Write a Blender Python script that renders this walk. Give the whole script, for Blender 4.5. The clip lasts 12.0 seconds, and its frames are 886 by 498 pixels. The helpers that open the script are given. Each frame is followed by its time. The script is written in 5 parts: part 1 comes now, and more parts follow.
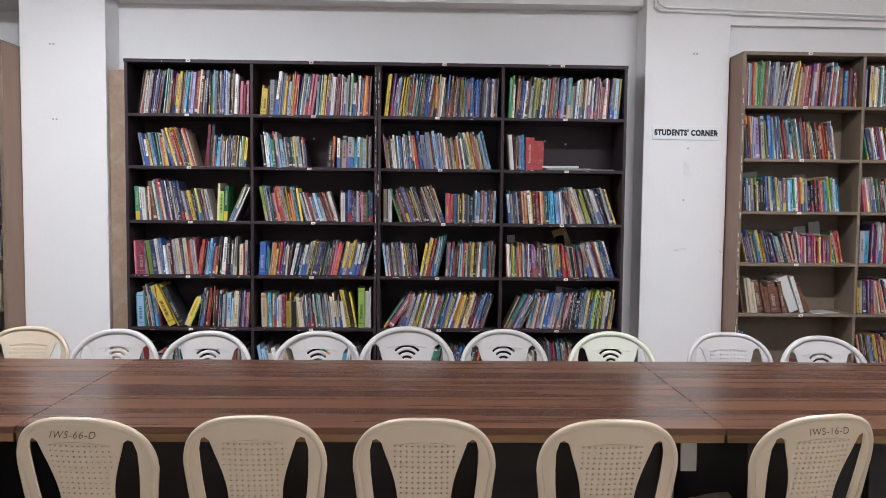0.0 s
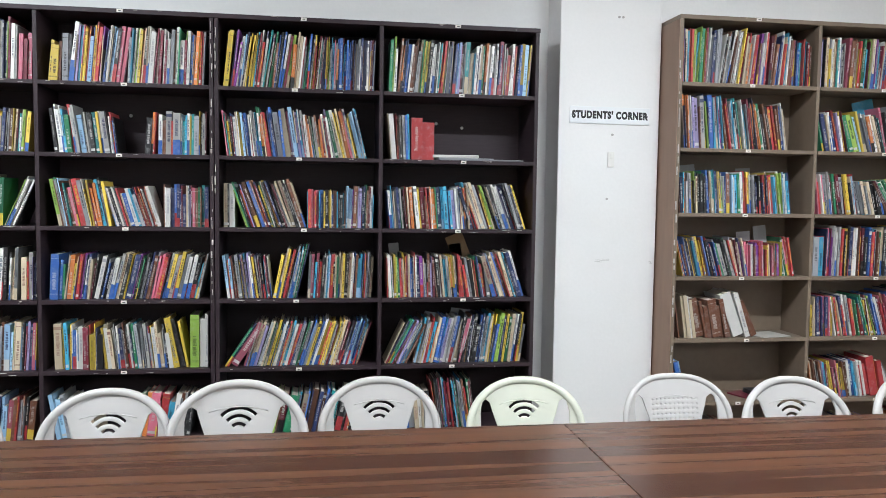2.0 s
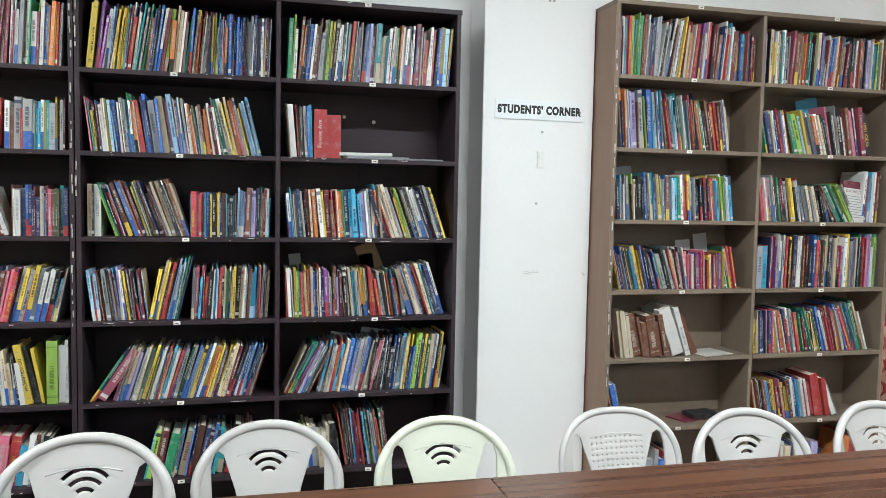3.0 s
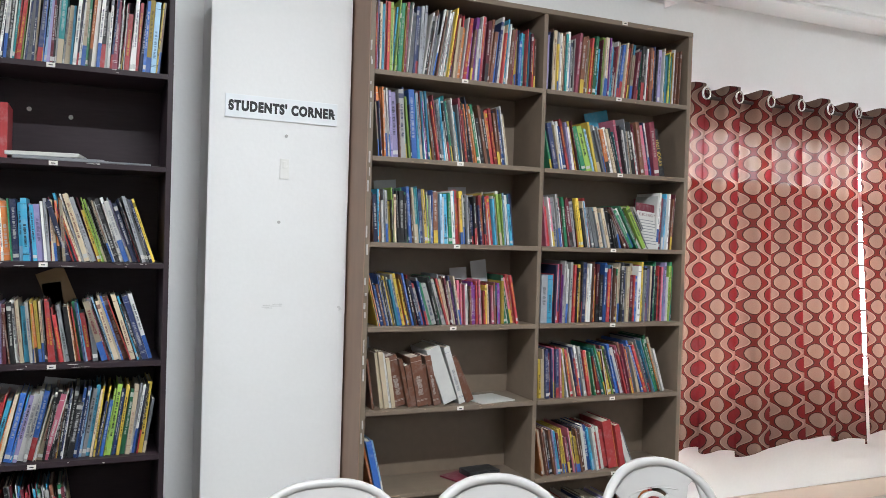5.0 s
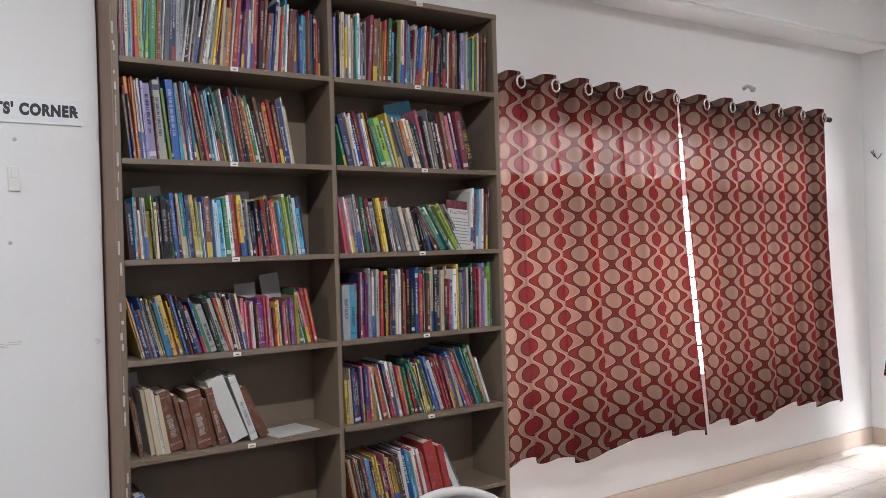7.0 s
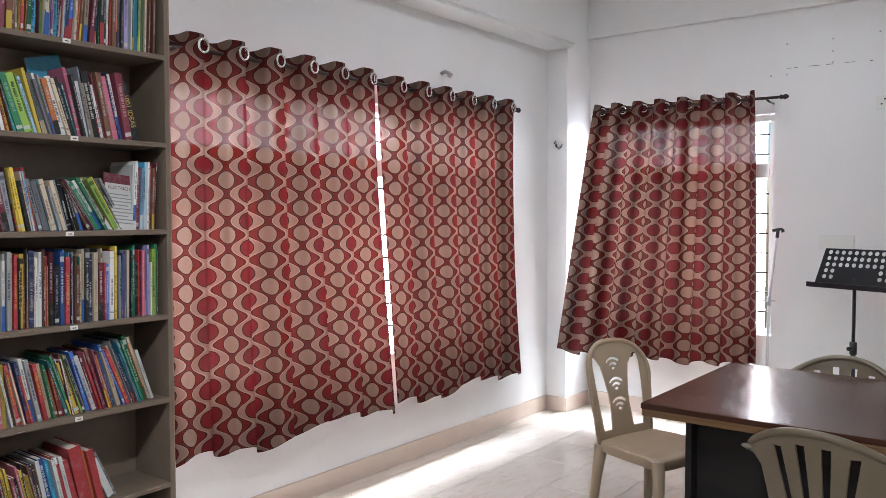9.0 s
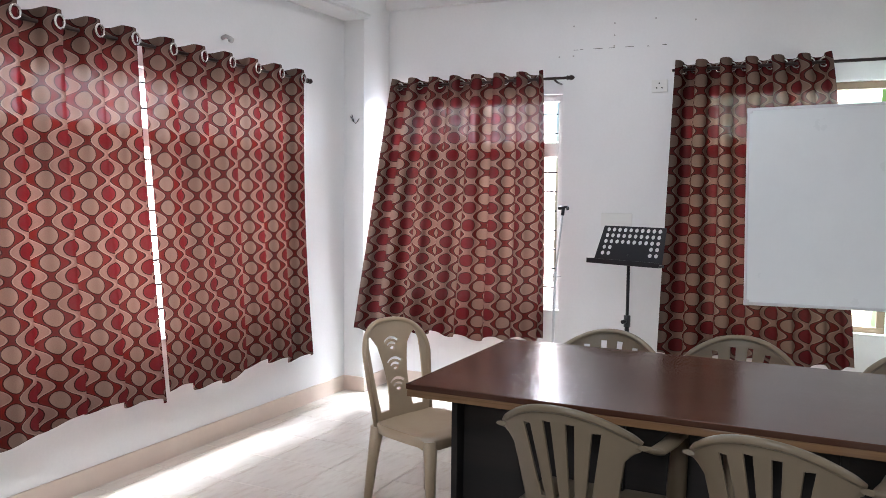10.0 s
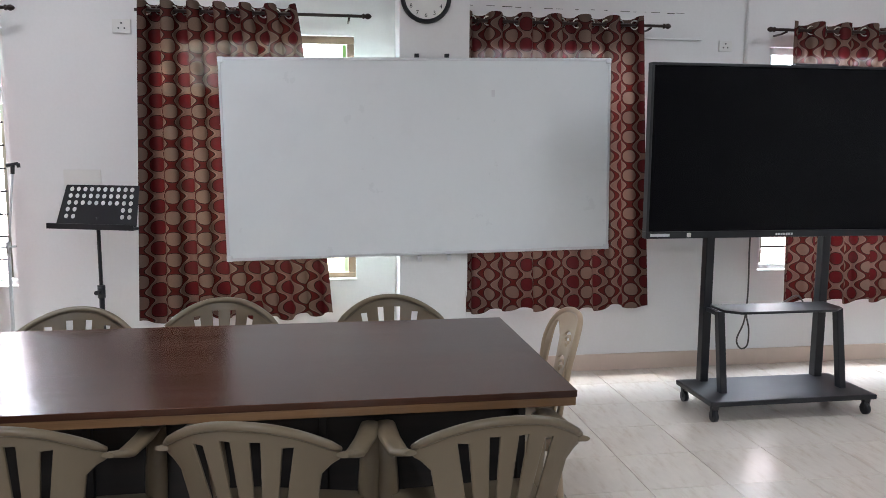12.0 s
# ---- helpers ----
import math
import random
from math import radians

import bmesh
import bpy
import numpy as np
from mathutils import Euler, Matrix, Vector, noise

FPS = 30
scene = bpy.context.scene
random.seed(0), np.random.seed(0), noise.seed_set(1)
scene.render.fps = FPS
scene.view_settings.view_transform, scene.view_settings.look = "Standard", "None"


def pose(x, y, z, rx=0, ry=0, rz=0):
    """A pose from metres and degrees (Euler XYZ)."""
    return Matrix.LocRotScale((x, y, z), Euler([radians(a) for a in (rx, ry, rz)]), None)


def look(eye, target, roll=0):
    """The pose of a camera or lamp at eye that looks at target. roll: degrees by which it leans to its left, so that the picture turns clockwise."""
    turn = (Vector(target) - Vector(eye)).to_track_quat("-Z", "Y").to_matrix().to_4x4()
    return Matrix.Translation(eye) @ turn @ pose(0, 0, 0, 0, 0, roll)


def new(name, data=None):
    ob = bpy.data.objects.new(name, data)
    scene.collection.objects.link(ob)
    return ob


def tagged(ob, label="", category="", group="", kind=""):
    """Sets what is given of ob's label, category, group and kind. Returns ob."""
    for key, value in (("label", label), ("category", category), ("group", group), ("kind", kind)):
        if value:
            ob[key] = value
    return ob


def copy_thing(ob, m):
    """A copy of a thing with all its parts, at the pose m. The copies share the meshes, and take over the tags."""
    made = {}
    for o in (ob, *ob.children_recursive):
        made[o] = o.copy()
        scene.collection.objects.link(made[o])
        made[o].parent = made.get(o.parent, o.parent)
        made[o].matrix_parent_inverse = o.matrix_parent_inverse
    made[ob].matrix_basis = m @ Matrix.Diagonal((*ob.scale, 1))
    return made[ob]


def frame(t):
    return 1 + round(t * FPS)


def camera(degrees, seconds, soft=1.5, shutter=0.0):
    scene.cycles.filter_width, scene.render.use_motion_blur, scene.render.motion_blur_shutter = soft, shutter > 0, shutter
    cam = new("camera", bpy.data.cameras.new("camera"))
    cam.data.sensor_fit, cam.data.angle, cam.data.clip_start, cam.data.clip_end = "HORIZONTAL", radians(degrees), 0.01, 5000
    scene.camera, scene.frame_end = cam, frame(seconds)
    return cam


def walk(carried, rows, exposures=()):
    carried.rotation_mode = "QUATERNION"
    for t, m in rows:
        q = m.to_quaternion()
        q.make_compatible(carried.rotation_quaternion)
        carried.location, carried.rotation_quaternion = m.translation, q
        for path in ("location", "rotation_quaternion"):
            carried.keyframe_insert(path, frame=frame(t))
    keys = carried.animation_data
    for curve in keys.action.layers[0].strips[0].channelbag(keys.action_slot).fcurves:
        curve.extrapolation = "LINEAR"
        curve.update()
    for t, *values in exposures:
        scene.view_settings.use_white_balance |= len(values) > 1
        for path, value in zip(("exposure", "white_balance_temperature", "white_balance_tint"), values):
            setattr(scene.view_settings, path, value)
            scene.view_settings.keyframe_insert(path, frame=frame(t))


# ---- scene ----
cam = camera(58.0, 12.0, soft=0.6, shutter=0.0)
PATH = [
    (0, (-0.007, 0.247, 1.493), (0.046, 2.243, 1.367), 0.6),
    (0.5, (0.039, 0.549, 1.492), (0.115, 2.544, 1.366), 0.4),
    (1, (0.073, 0.824, 1.496), (0.204, 2.816, 1.374), 0.4),
    (1.5, (0.096, 1.083, 1.501), (0.307, 3.068, 1.379), 0.5),
    (2, (0.185, 1.349, 1.504), (0.495, 3.32, 1.371), 0.8),
    (2.5, (0.263, 1.578, 1.497), (0.653, 3.536, 1.368), 1.0),
    (3, (0.317, 1.813, 1.529), (0.816, 3.745, 1.395), 1.1),
    (3.2, (0.351, 1.888, 1.531), (0.901, 3.807, 1.405), 1.7),
    (4.8, (0.947, 2.182, 1.447), (1.687, 4.04, 1.425), 2.0),
    (5, (0.977, 2.241, 1.46), (1.788, 4.069, 1.432), 1.7),
    (5.5, (1.101, 2.294, 1.434), (1.993, 4.084, 1.427), 0.3),
    (6, (1.222, 2.346, 1.447), (2.151, 4.117, 1.423), -0.2),
    (6.5, (1.329, 2.388, 1.443), (2.337, 4.116, 1.433), -0.9),
    (6.7, (1.363, 2.42, 1.435), (2.407, 4.126, 1.435), -1.4),
    (8.3, (1.588, 2.368, 1.471), (2.912, 3.866, 1.413), -0.6),
    (8.5, (1.627, 2.382, 1.467), (3.031, 3.805, 1.402), -0.6),
    (9, (1.655, 2.417, 1.494), (3.233, 3.642, 1.406), -0.0),
    (9.5, (1.764, 2.37, 1.488), (3.47, 3.408, 1.384), 0.5),
    (10, (1.933, 2.268, 1.485), (3.727, 3.14, 1.343), 0.6),
    (10.5, (2.027, 2.285, 1.457), (3.952, 2.785, 1.243), 0.3),
    (11, (2.097, 2.309, 1.51), (4.08, 2.389, 1.268), 0.5),
    (11.5, (2.176, 2.274, 1.519), (4.153, 2.112, 1.266), 0.5),
    (12, (2.253, 2.215, 1.52), (4.21, 1.9, 1.258), 0.3),
]
walk(cam, [(t, look(eye, target, roll)) for t, eye, target, roll in PATH],
     [(0, 0.16, 6500, 16), (1, 0.5, 6500, 15), (2, 0.5, 6350, 9), (3, 0.56, 6400, 4), (5, 0.4, 6400, 9), (5.5, 0.22, 6550, 15), (6, 0.12, 6600, 15), (6.5, -0.06, 6600, 15),
      (8.5, -0.15, 6350, 13), (9.5, -0.06, 6250, 13), (11, -0.1, 6150, 13), (12, -0.1, 6200, 13)])

# ---- world and light ----
world = bpy.data.worlds.new("sky")
scene.world = world
world.use_nodes = True
wn, wl = world.node_tree.nodes, world.node_tree.links
sky = wn.new("ShaderNodeTexSky")
sky.sky_type = "NISHITA"
sky.sun_disc = False
sky.sun_elevation = radians(71)
sky.sun_rotation = radians(45)
wn["Background"].inputs[1].default_value = 0.12
wl.new(sky.outputs[0], wn["Background"].inputs[0])
sun = new("sun", bpy.data.lights.new("sun", "SUN"))
sun.data.energy, sun.data.angle, sun.data.color = 5.0, radians(5), (1.0, 0.95, 0.86)
sun.matrix_world = look((4, 4, 17), (0, 0, 0))


def area_lamp(name, eye, target, width, height, power, color):
    lamp = new(name, bpy.data.lights.new(name, "AREA"))
    lamp.data.shape, lamp.data.size, lamp.data.size_y = "RECTANGLE", width, height
    lamp.data.energy, lamp.data.color = power, color
    lamp.matrix_world = look(eye, target)
    return lamp


DAY = 40.0
SKYCOL, LOWCOL = (0.78, 0.90, 1.0), (1.0, 0.84, 0.80)
TUBE, TUBECOL = 86.0, (0.89, 0.95, 1.0)

# ---- mesh helpers ----
def add_box(bm, x0, x1, y0, y1, z0, z1, slot=0):
    v = [bm.verts.new(c) for c in ((x0, y0, z0), (x1, y0, z0), (x1, y1, z0), (x0, y1, z0), (x0, y0, z1), (x1, y0, z1), (x1, y1, z1), (x0, y1, z1))]
    faces = [bm.faces.new([v[i] for i in q]) for q in ((3, 2, 1, 0), (4, 5, 6, 7), (0, 1, 5, 4), (1, 2, 6, 5), (2, 3, 7, 6), (3, 0, 4, 7))]
    for f in faces:
        f.material_index = slot
    return v


def boxes(*dims, bevel=0.0, segments=2):
    """One bmesh of boxes, each given as x0, x1, y0, y1, z0, z1, with rounded edges."""
    bm = bmesh.new()
    for d in dims:
        add_box(bm, *d)
    if bevel:
        bmesh.ops.bevel(bm, geom=bm.edges[:], offset=bevel, segments=segments, affect="EDGES", profile=0.6)
    return bm


def tube(bm, points, radius, sides=10, closed=False, slot=0, squash=1.0):
    """Sweeps a round (or squashed) section along points; radius may be a list."""
    pts = [Vector(p) for p in points]
    n = len(pts)
    radii = radius if isinstance(radius, (list, tuple)) else [radius] * n
    rings, side = [], None
    for i, p in enumerate(pts):
        a = pts[i - 1] if (i or closed) else p
        b = pts[(i + 1) % n] if (i < n - 1 or closed) else p
        d = (b - a).normalized()
        if side is None:
            up = Vector((0, 0, 1)) if abs(d.z) < 0.9 else Vector((0, 1, 0))
            side = d.cross(up).normalized()
        side = (side - d * side.dot(d)).normalized()
        other = d.cross(side)
        rings.append([bm.verts.new(p + (side * math.cos(k * math.tau / sides) + other * math.sin(k * math.tau / sides) * squash) * radii[i]) for k in range(sides)])
    for i in range(n if closed else n - 1):
        r, s = rings[i], rings[(i + 1) % n]
        for k in range(sides):
            f = bm.faces.new((r[k], r[(k + 1) % sides], s[(k + 1) % sides], s[k]))
            f.smooth, f.material_index = True, slot
    if not closed:
        for ring in (rings[0][::-1], rings[-1]):
            bm.faces.new(ring).material_index = slot
    return bm


def disc(bm, centre, axis, radius, depth, sides=24, slot=0):
    c, d = Vector(centre), Vector(axis).normalized()
    return tube(bm, (c, c + d * depth), radius, sides, slot=slot)


def mesh_of(name, bm, *materials):
    bmesh.ops.recalc_face_normals(bm, faces=bm.faces[:])
    me = bpy.data.meshes.new(name)
    bm.to_mesh(me)
    bm.free()
    for m in materials:
        me.materials.append(m)
    return me


def part(name, bm, material, parent, label=""):
    ob = new(name, mesh_of(name, bm, *(material if isinstance(material, (list, tuple)) else (material,))))
    ob.parent = parent
    if label:
        ob["label"] = label
    return ob


def thing(name, label, category, group="", at=None):
    ob = new(name)
    ob.empty_display_size = 0.1
    if at is not None:
        ob.matrix_basis = at
    return tagged(ob, label, category, group)


def solid(name, bm, material, label, category, group="", kind=""):
    ob = new(name, mesh_of(name, bm, *(material if isinstance(material, (list, tuple)) else (material,))))
    return tagged(ob, label, category, group, kind)


def structure(name, bm, material, label="", category=""):
    return solid(name, bm, material, label or name.replace("_", " "), category or name.split("_")[0], kind="structure")


# ---- materials ----
def material(name, color, rough=0.5, metal=0.0, grain=0.0, scale=20.0, stain=0.0, stain_scale=1.5, stain_color=None, bump=0.0, spec=0.5, stretch=(1, 1, 1), per_object=0.0, coat=0.0):
    """A surface with fine grain, large stains and a little relief."""
    m = bpy.data.materials.new(name)
    m.use_nodes = True
    n, l = m.node_tree.nodes, m.node_tree.links
    b = n["Principled BSDF"]
    b.inputs["Roughness"].default_value, b.inputs["Metallic"].default_value = rough, metal
    b.inputs["Specular IOR Level"].default_value = spec
    b.inputs["Coat Weight"].default_value = coat
    b.inputs["Base Color"].default_value = (*color, 1)
    if not (grain or stain or bump or per_object):
        return m
    tc = n.new("ShaderNodeTexCoord")
    mp = n.new("ShaderNodeMapping")
    mp.inputs["Scale"].default_value = stretch
    l.new(tc.outputs["Object"], mp.inputs[0])
    out = None
    fine = n.new("ShaderNodeTexNoise")
    fine.inputs["Scale"].default_value, fine.inputs["Detail"].default_value = scale, 5
    l.new(mp.outputs[0], fine.inputs["Vector"])
    mix = n.new("ShaderNodeMix")
    mix.data_type = "RGBA"
    mix.inputs[6].default_value = (*[c * (1 - grain) for c in color], 1)
    mix.inputs[7].default_value = (*[min(1, c * (1 + grain)) for c in color], 1)
    l.new(fine.outputs[0], mix.inputs[0])
    out = mix.outputs[2]
    if stain:
        big = n.new("ShaderNodeTexNoise")
        big.inputs["Scale"].default_value, big.inputs["Detail"].default_value = stain_scale, 6
        big.inputs["Roughness"].default_value = 0.65
        l.new(mp.outputs[0], big.inputs["Vector"])
        ramp = n.new("ShaderNodeMapRange")
        ramp.inputs[1].default_value, ramp.inputs[2].default_value = 0.5, 0.75
        ramp.inputs[4].default_value = stain
        l.new(big.outputs[0], ramp.inputs[0])
        mix2 = n.new("ShaderNodeMix")
        mix2.data_type = "RGBA"
        mix2.inputs[7].default_value = (*(stain_color or [c * 0.6 for c in color]), 1)
        l.new(out, mix2.inputs[6])
        l.new(ramp.outputs[0], mix2.inputs[0])
        out = mix2.outputs[2]
        rr = n.new("ShaderNodeMapRange")
        rr.inputs[3].default_value, rr.inputs[4].default_value = rough, min(1, rough + 0.15)
        l.new(big.outputs[0], rr.inputs[0])
        l.new(rr.outputs[0], b.inputs["Roughness"])
    if per_object:
        info = n.new("ShaderNodeObjectInfo")
        hsv = n.new("ShaderNodeHueSaturation")
        mr = n.new("ShaderNodeMapRange")
        mr.inputs[3].default_value, mr.inputs[4].default_value = 1 - per_object, 1 + per_object
        l.new(info.outputs["Random"], mr.inputs[0])
        l.new(mr.outputs[0], hsv.inputs["Value"])
        l.new(out, hsv.inputs["Color"])
        out = hsv.outputs[0]
    l.new(out, b.inputs["Base Color"])
    if bump:
        bp = n.new("ShaderNodeBump")
        bp.inputs["Strength"].default_value, bp.inputs["Distance"].default_value = bump, 0.004
        l.new(fine.outputs[0], bp.inputs["Height"])
        l.new(bp.outputs[0], b.inputs["Normal"])
    return m


WALL = material("white_wall_paint", (0.78, 0.775, 0.77), 0.55, grain=0.03, scale=60, stain=0.22, stain_scale=1.6, stain_color=(0.66, 0.65, 0.62), bump=0.12)
CEIL = material("ceiling_paint", (0.8, 0.8, 0.79), 0.8, grain=0.02, scale=40, stain=0.1, bump=0.1)
SKIRT = material("beige_skirting_tile", (0.62, 0.50, 0.42), 0.25, grain=0.08, scale=12, stain=0.35, stain_scale=6, stain_color=(0.5, 0.38, 0.3))
DARKWOOD = material("dark_laminate", (0.034, 0.022, 0.027), 0.42, grain=0.3, scale=14, stain=0.4, stain_scale=3, stain_color=(0.045, 0.031, 0.035), stretch=(1, 1, 8), bump=0.03, spec=0.3)
BROWNWOOD = material("brown_laminate", (0.185, 0.139, 0.1), 0.45, grain=0.12, scale=30, stain=0.3, stain_scale=3, stain_color=(0.15, 0.115, 0.085), bump=0.05)
EDGEWOOD = material("raw_board_edge", (0.33, 0.23, 0.16), 0.6, grain=0.2, scale=40, stain=0.4, stain_scale=8, stain_color=(0.6, 0.55, 0.48), bump=0.1)
CHAIR_CREAM = material("cream_plastic", (0.58, 0.48, 0.36), 0.32, grain=0.03, scale=30, stain=0.3, stain_scale=5, stain_color=(0.45, 0.37, 0.27), per_object=0.05)
CHAIR_WHITE = material("white_plastic", (0.505, 0.485, 0.47), 0.28, grain=0.03, scale=30, stain=0.2, stain_scale=5, stain_color=(0.6, 0.57, 0.52))
CHAIR_GREEN = material("greenish_plastic", (0.62, 0.63, 0.53), 0.3, grain=0.03, scale=30, stain=0.2, stain_scale=5, stain_color=(0.6, 0.58, 0.44))
CHAIR_BROWN = material("brownish_beige_plastic", (0.36, 0.27, 0.18), 0.28, grain=0.03, scale=30, stain=0.25, stain_scale=5, stain_color=(0.28, 0.2, 0.13))
PALESTEEL = material("pale_grey_steel", (0.5, 0.51, 0.52), 0.35, grain=0.05, stain=0.15)
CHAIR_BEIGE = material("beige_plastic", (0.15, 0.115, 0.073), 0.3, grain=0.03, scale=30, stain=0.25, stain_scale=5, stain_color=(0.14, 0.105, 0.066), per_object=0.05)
BLACKMETAL = material("black_painted_steel", (0.008, 0.009, 0.012), 0.3, grain=0.15, scale=60, stain=0.2, stain_color=(0.018, 0.018, 0.021), spec=0.5)
BLACKGLASS = material("black_screen_glass", (0.003, 0.003, 0.004), 0.16, spec=0.12)
CHROME = material("chrome", (0.75, 0.74, 0.72), 0.22, metal=1.0, grain=0.05, scale=80)
ALU = material("brushed_aluminium", (0.70, 0.71, 0.73), 0.4, metal=0.6, grain=0.08, scale=90)
BOARD = material("whiteboard_enamel", (0.78, 0.81, 0.82), 0.22, grain=0.01, scale=30, stain=0.18, stain_scale=2.5, stain_color=(0.62, 0.63, 0.65))
SIDEWOOD = material("reddish_brown_side", (0.26, 0.165, 0.115), 0.5, grain=0.15, scale=20, stain=0.3, stain_scale=4, stain_color=(0.18, 0.11, 0.08), stretch=(1, 1, 0.2), bump=0.05)
WHITEPLASTIC = material("white_switch_plastic", (0.75, 0.74, 0.71), 0.35, grain=0.03)
PAPER = material("paper", (0.78, 0.75, 0.68), 0.8, grain=0.08, scale=200, stretch=(1, 1, 1))
RODMETAL = material("bronze_rod", (0.04, 0.026, 0.022), 0.35, metal=0.6, grain=0.15)
WINFRAME = material("painted_window_frame", (0.72, 0.72, 0.70), 0.4, grain=0.04, stain=0.2)
BROWNFRAME = material("brown_window_frame", (0.22, 0.15, 0.10), 0.5, grain=0.1, stain=0.2)
BLACKINK = material("black_print", (0.01, 0.01, 0.012), 0.5)
PENINK = material("faded_pen_ink", (0.16, 0.11, 0.07), 0.6)
SIGNPLATE = material("sign_plate", (0.76, 0.78, 0.8), 0.3, grain=0.02, stain=0.1)
DARKCABLE = material("dark_grey_cable", (0.07, 0.065, 0.06), 0.5, grain=0.1)
CABLE = material("grey_cable", (0.42, 0.41, 0.39), 0.5, grain=0.1)


def wood_material(name, dark, light, gloss=(0.13, 0.2)):
    """Streaky laminate whose grain runs along the object's x."""
    m = material(name, dark, 0.3, grain=0.05, spec=0.42)
    n, l = m.node_tree.nodes, m.node_tree.links
    b = n["Principled BSDF"]
    tc = n.new("ShaderNodeTexCoord")
    mp = n.new("ShaderNodeMapping")
    mp.inputs["Scale"].default_value = (0.3, 12, 12)
    l.new(tc.outputs["Object"], mp.inputs[0])
    a = n.new("ShaderNodeTexNoise")
    a.inputs["Scale"].default_value, a.inputs["Detail"].default_value, a.inputs["Distortion"].default_value = 1.3, 8, 0.6
    l.new(mp.outputs[0], a.inputs["Vector"])
    mp2 = n.new("ShaderNodeMapping")
    mp2.inputs["Scale"].default_value = (3, 160, 160)
    l.new(tc.outputs["Object"], mp2.inputs[0])
    c = n.new("ShaderNodeTexNoise")
    c.inputs["Scale"].default_value, c.inputs["Detail"].default_value = 1.0, 4
    l.new(mp2.outputs[0], c.inputs["Vector"])
    add = n.new("ShaderNodeMath")
    add.operation = "MULTIPLY_ADD"
    add.inputs[1].default_value, add.inputs[2].default_value = 0.16, -0.08
    l.new(c.outputs[0], add.inputs[0])
    s = n.new("ShaderNodeMath")
    l.new(a.outputs[0], s.inputs[0])
    l.new(add.outputs[0], s.inputs[1])
    r = n.new("ShaderNodeValToRGB")
    r.color_ramp.elements[0].position, r.color_ramp.elements[0].color = 0.37, (*dark, 1)
    r.color_ramp.elements[1].position, r.color_ramp.elements[1].color = 0.65, (*light, 1)
    l.new(s.outputs[0], r.inputs[0])
    l.new(r.outputs[0], b.inputs["Base Color"])
    rr = n.new("ShaderNodeMapRange")
    rr.inputs[3].default_value, rr.inputs[4].default_value = gloss
    l.new(a.outputs[0], rr.inputs[0])
    l.new(rr.outputs[0], b.inputs["Roughness"])
    return m


TABLEWOOD = wood_material("walnut_laminate", (0.047, 0.018, 0.011), (0.13, 0.055, 0.029), (0.24, 0.31))
TABLEDARK = wood_material("dark_walnut_laminate", (0.036, 0.013, 0.008), (0.085, 0.035, 0.02), (0.19, 0.27))
TABLEEDGE = wood_material("table_edge_band", (0.14, 0.075, 0.035), (0.25, 0.14, 0.07))
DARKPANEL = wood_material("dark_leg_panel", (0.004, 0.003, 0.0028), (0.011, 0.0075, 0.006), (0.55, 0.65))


def tile_material():
    m = material("marbled_floor_tile", (0.645, 0.58, 0.51), 0.085, grain=0.09, scale=9, stain=0.8, stain_scale=5.0, stain_color=(0.5, 0.41, 0.32), stretch=(1, 3, 1), per_object=0.05)
    return m


TILE = tile_material()
GROUT = material("tile_grout", (0.30, 0.25, 0.2), 0.8, grain=0.1, scale=40)


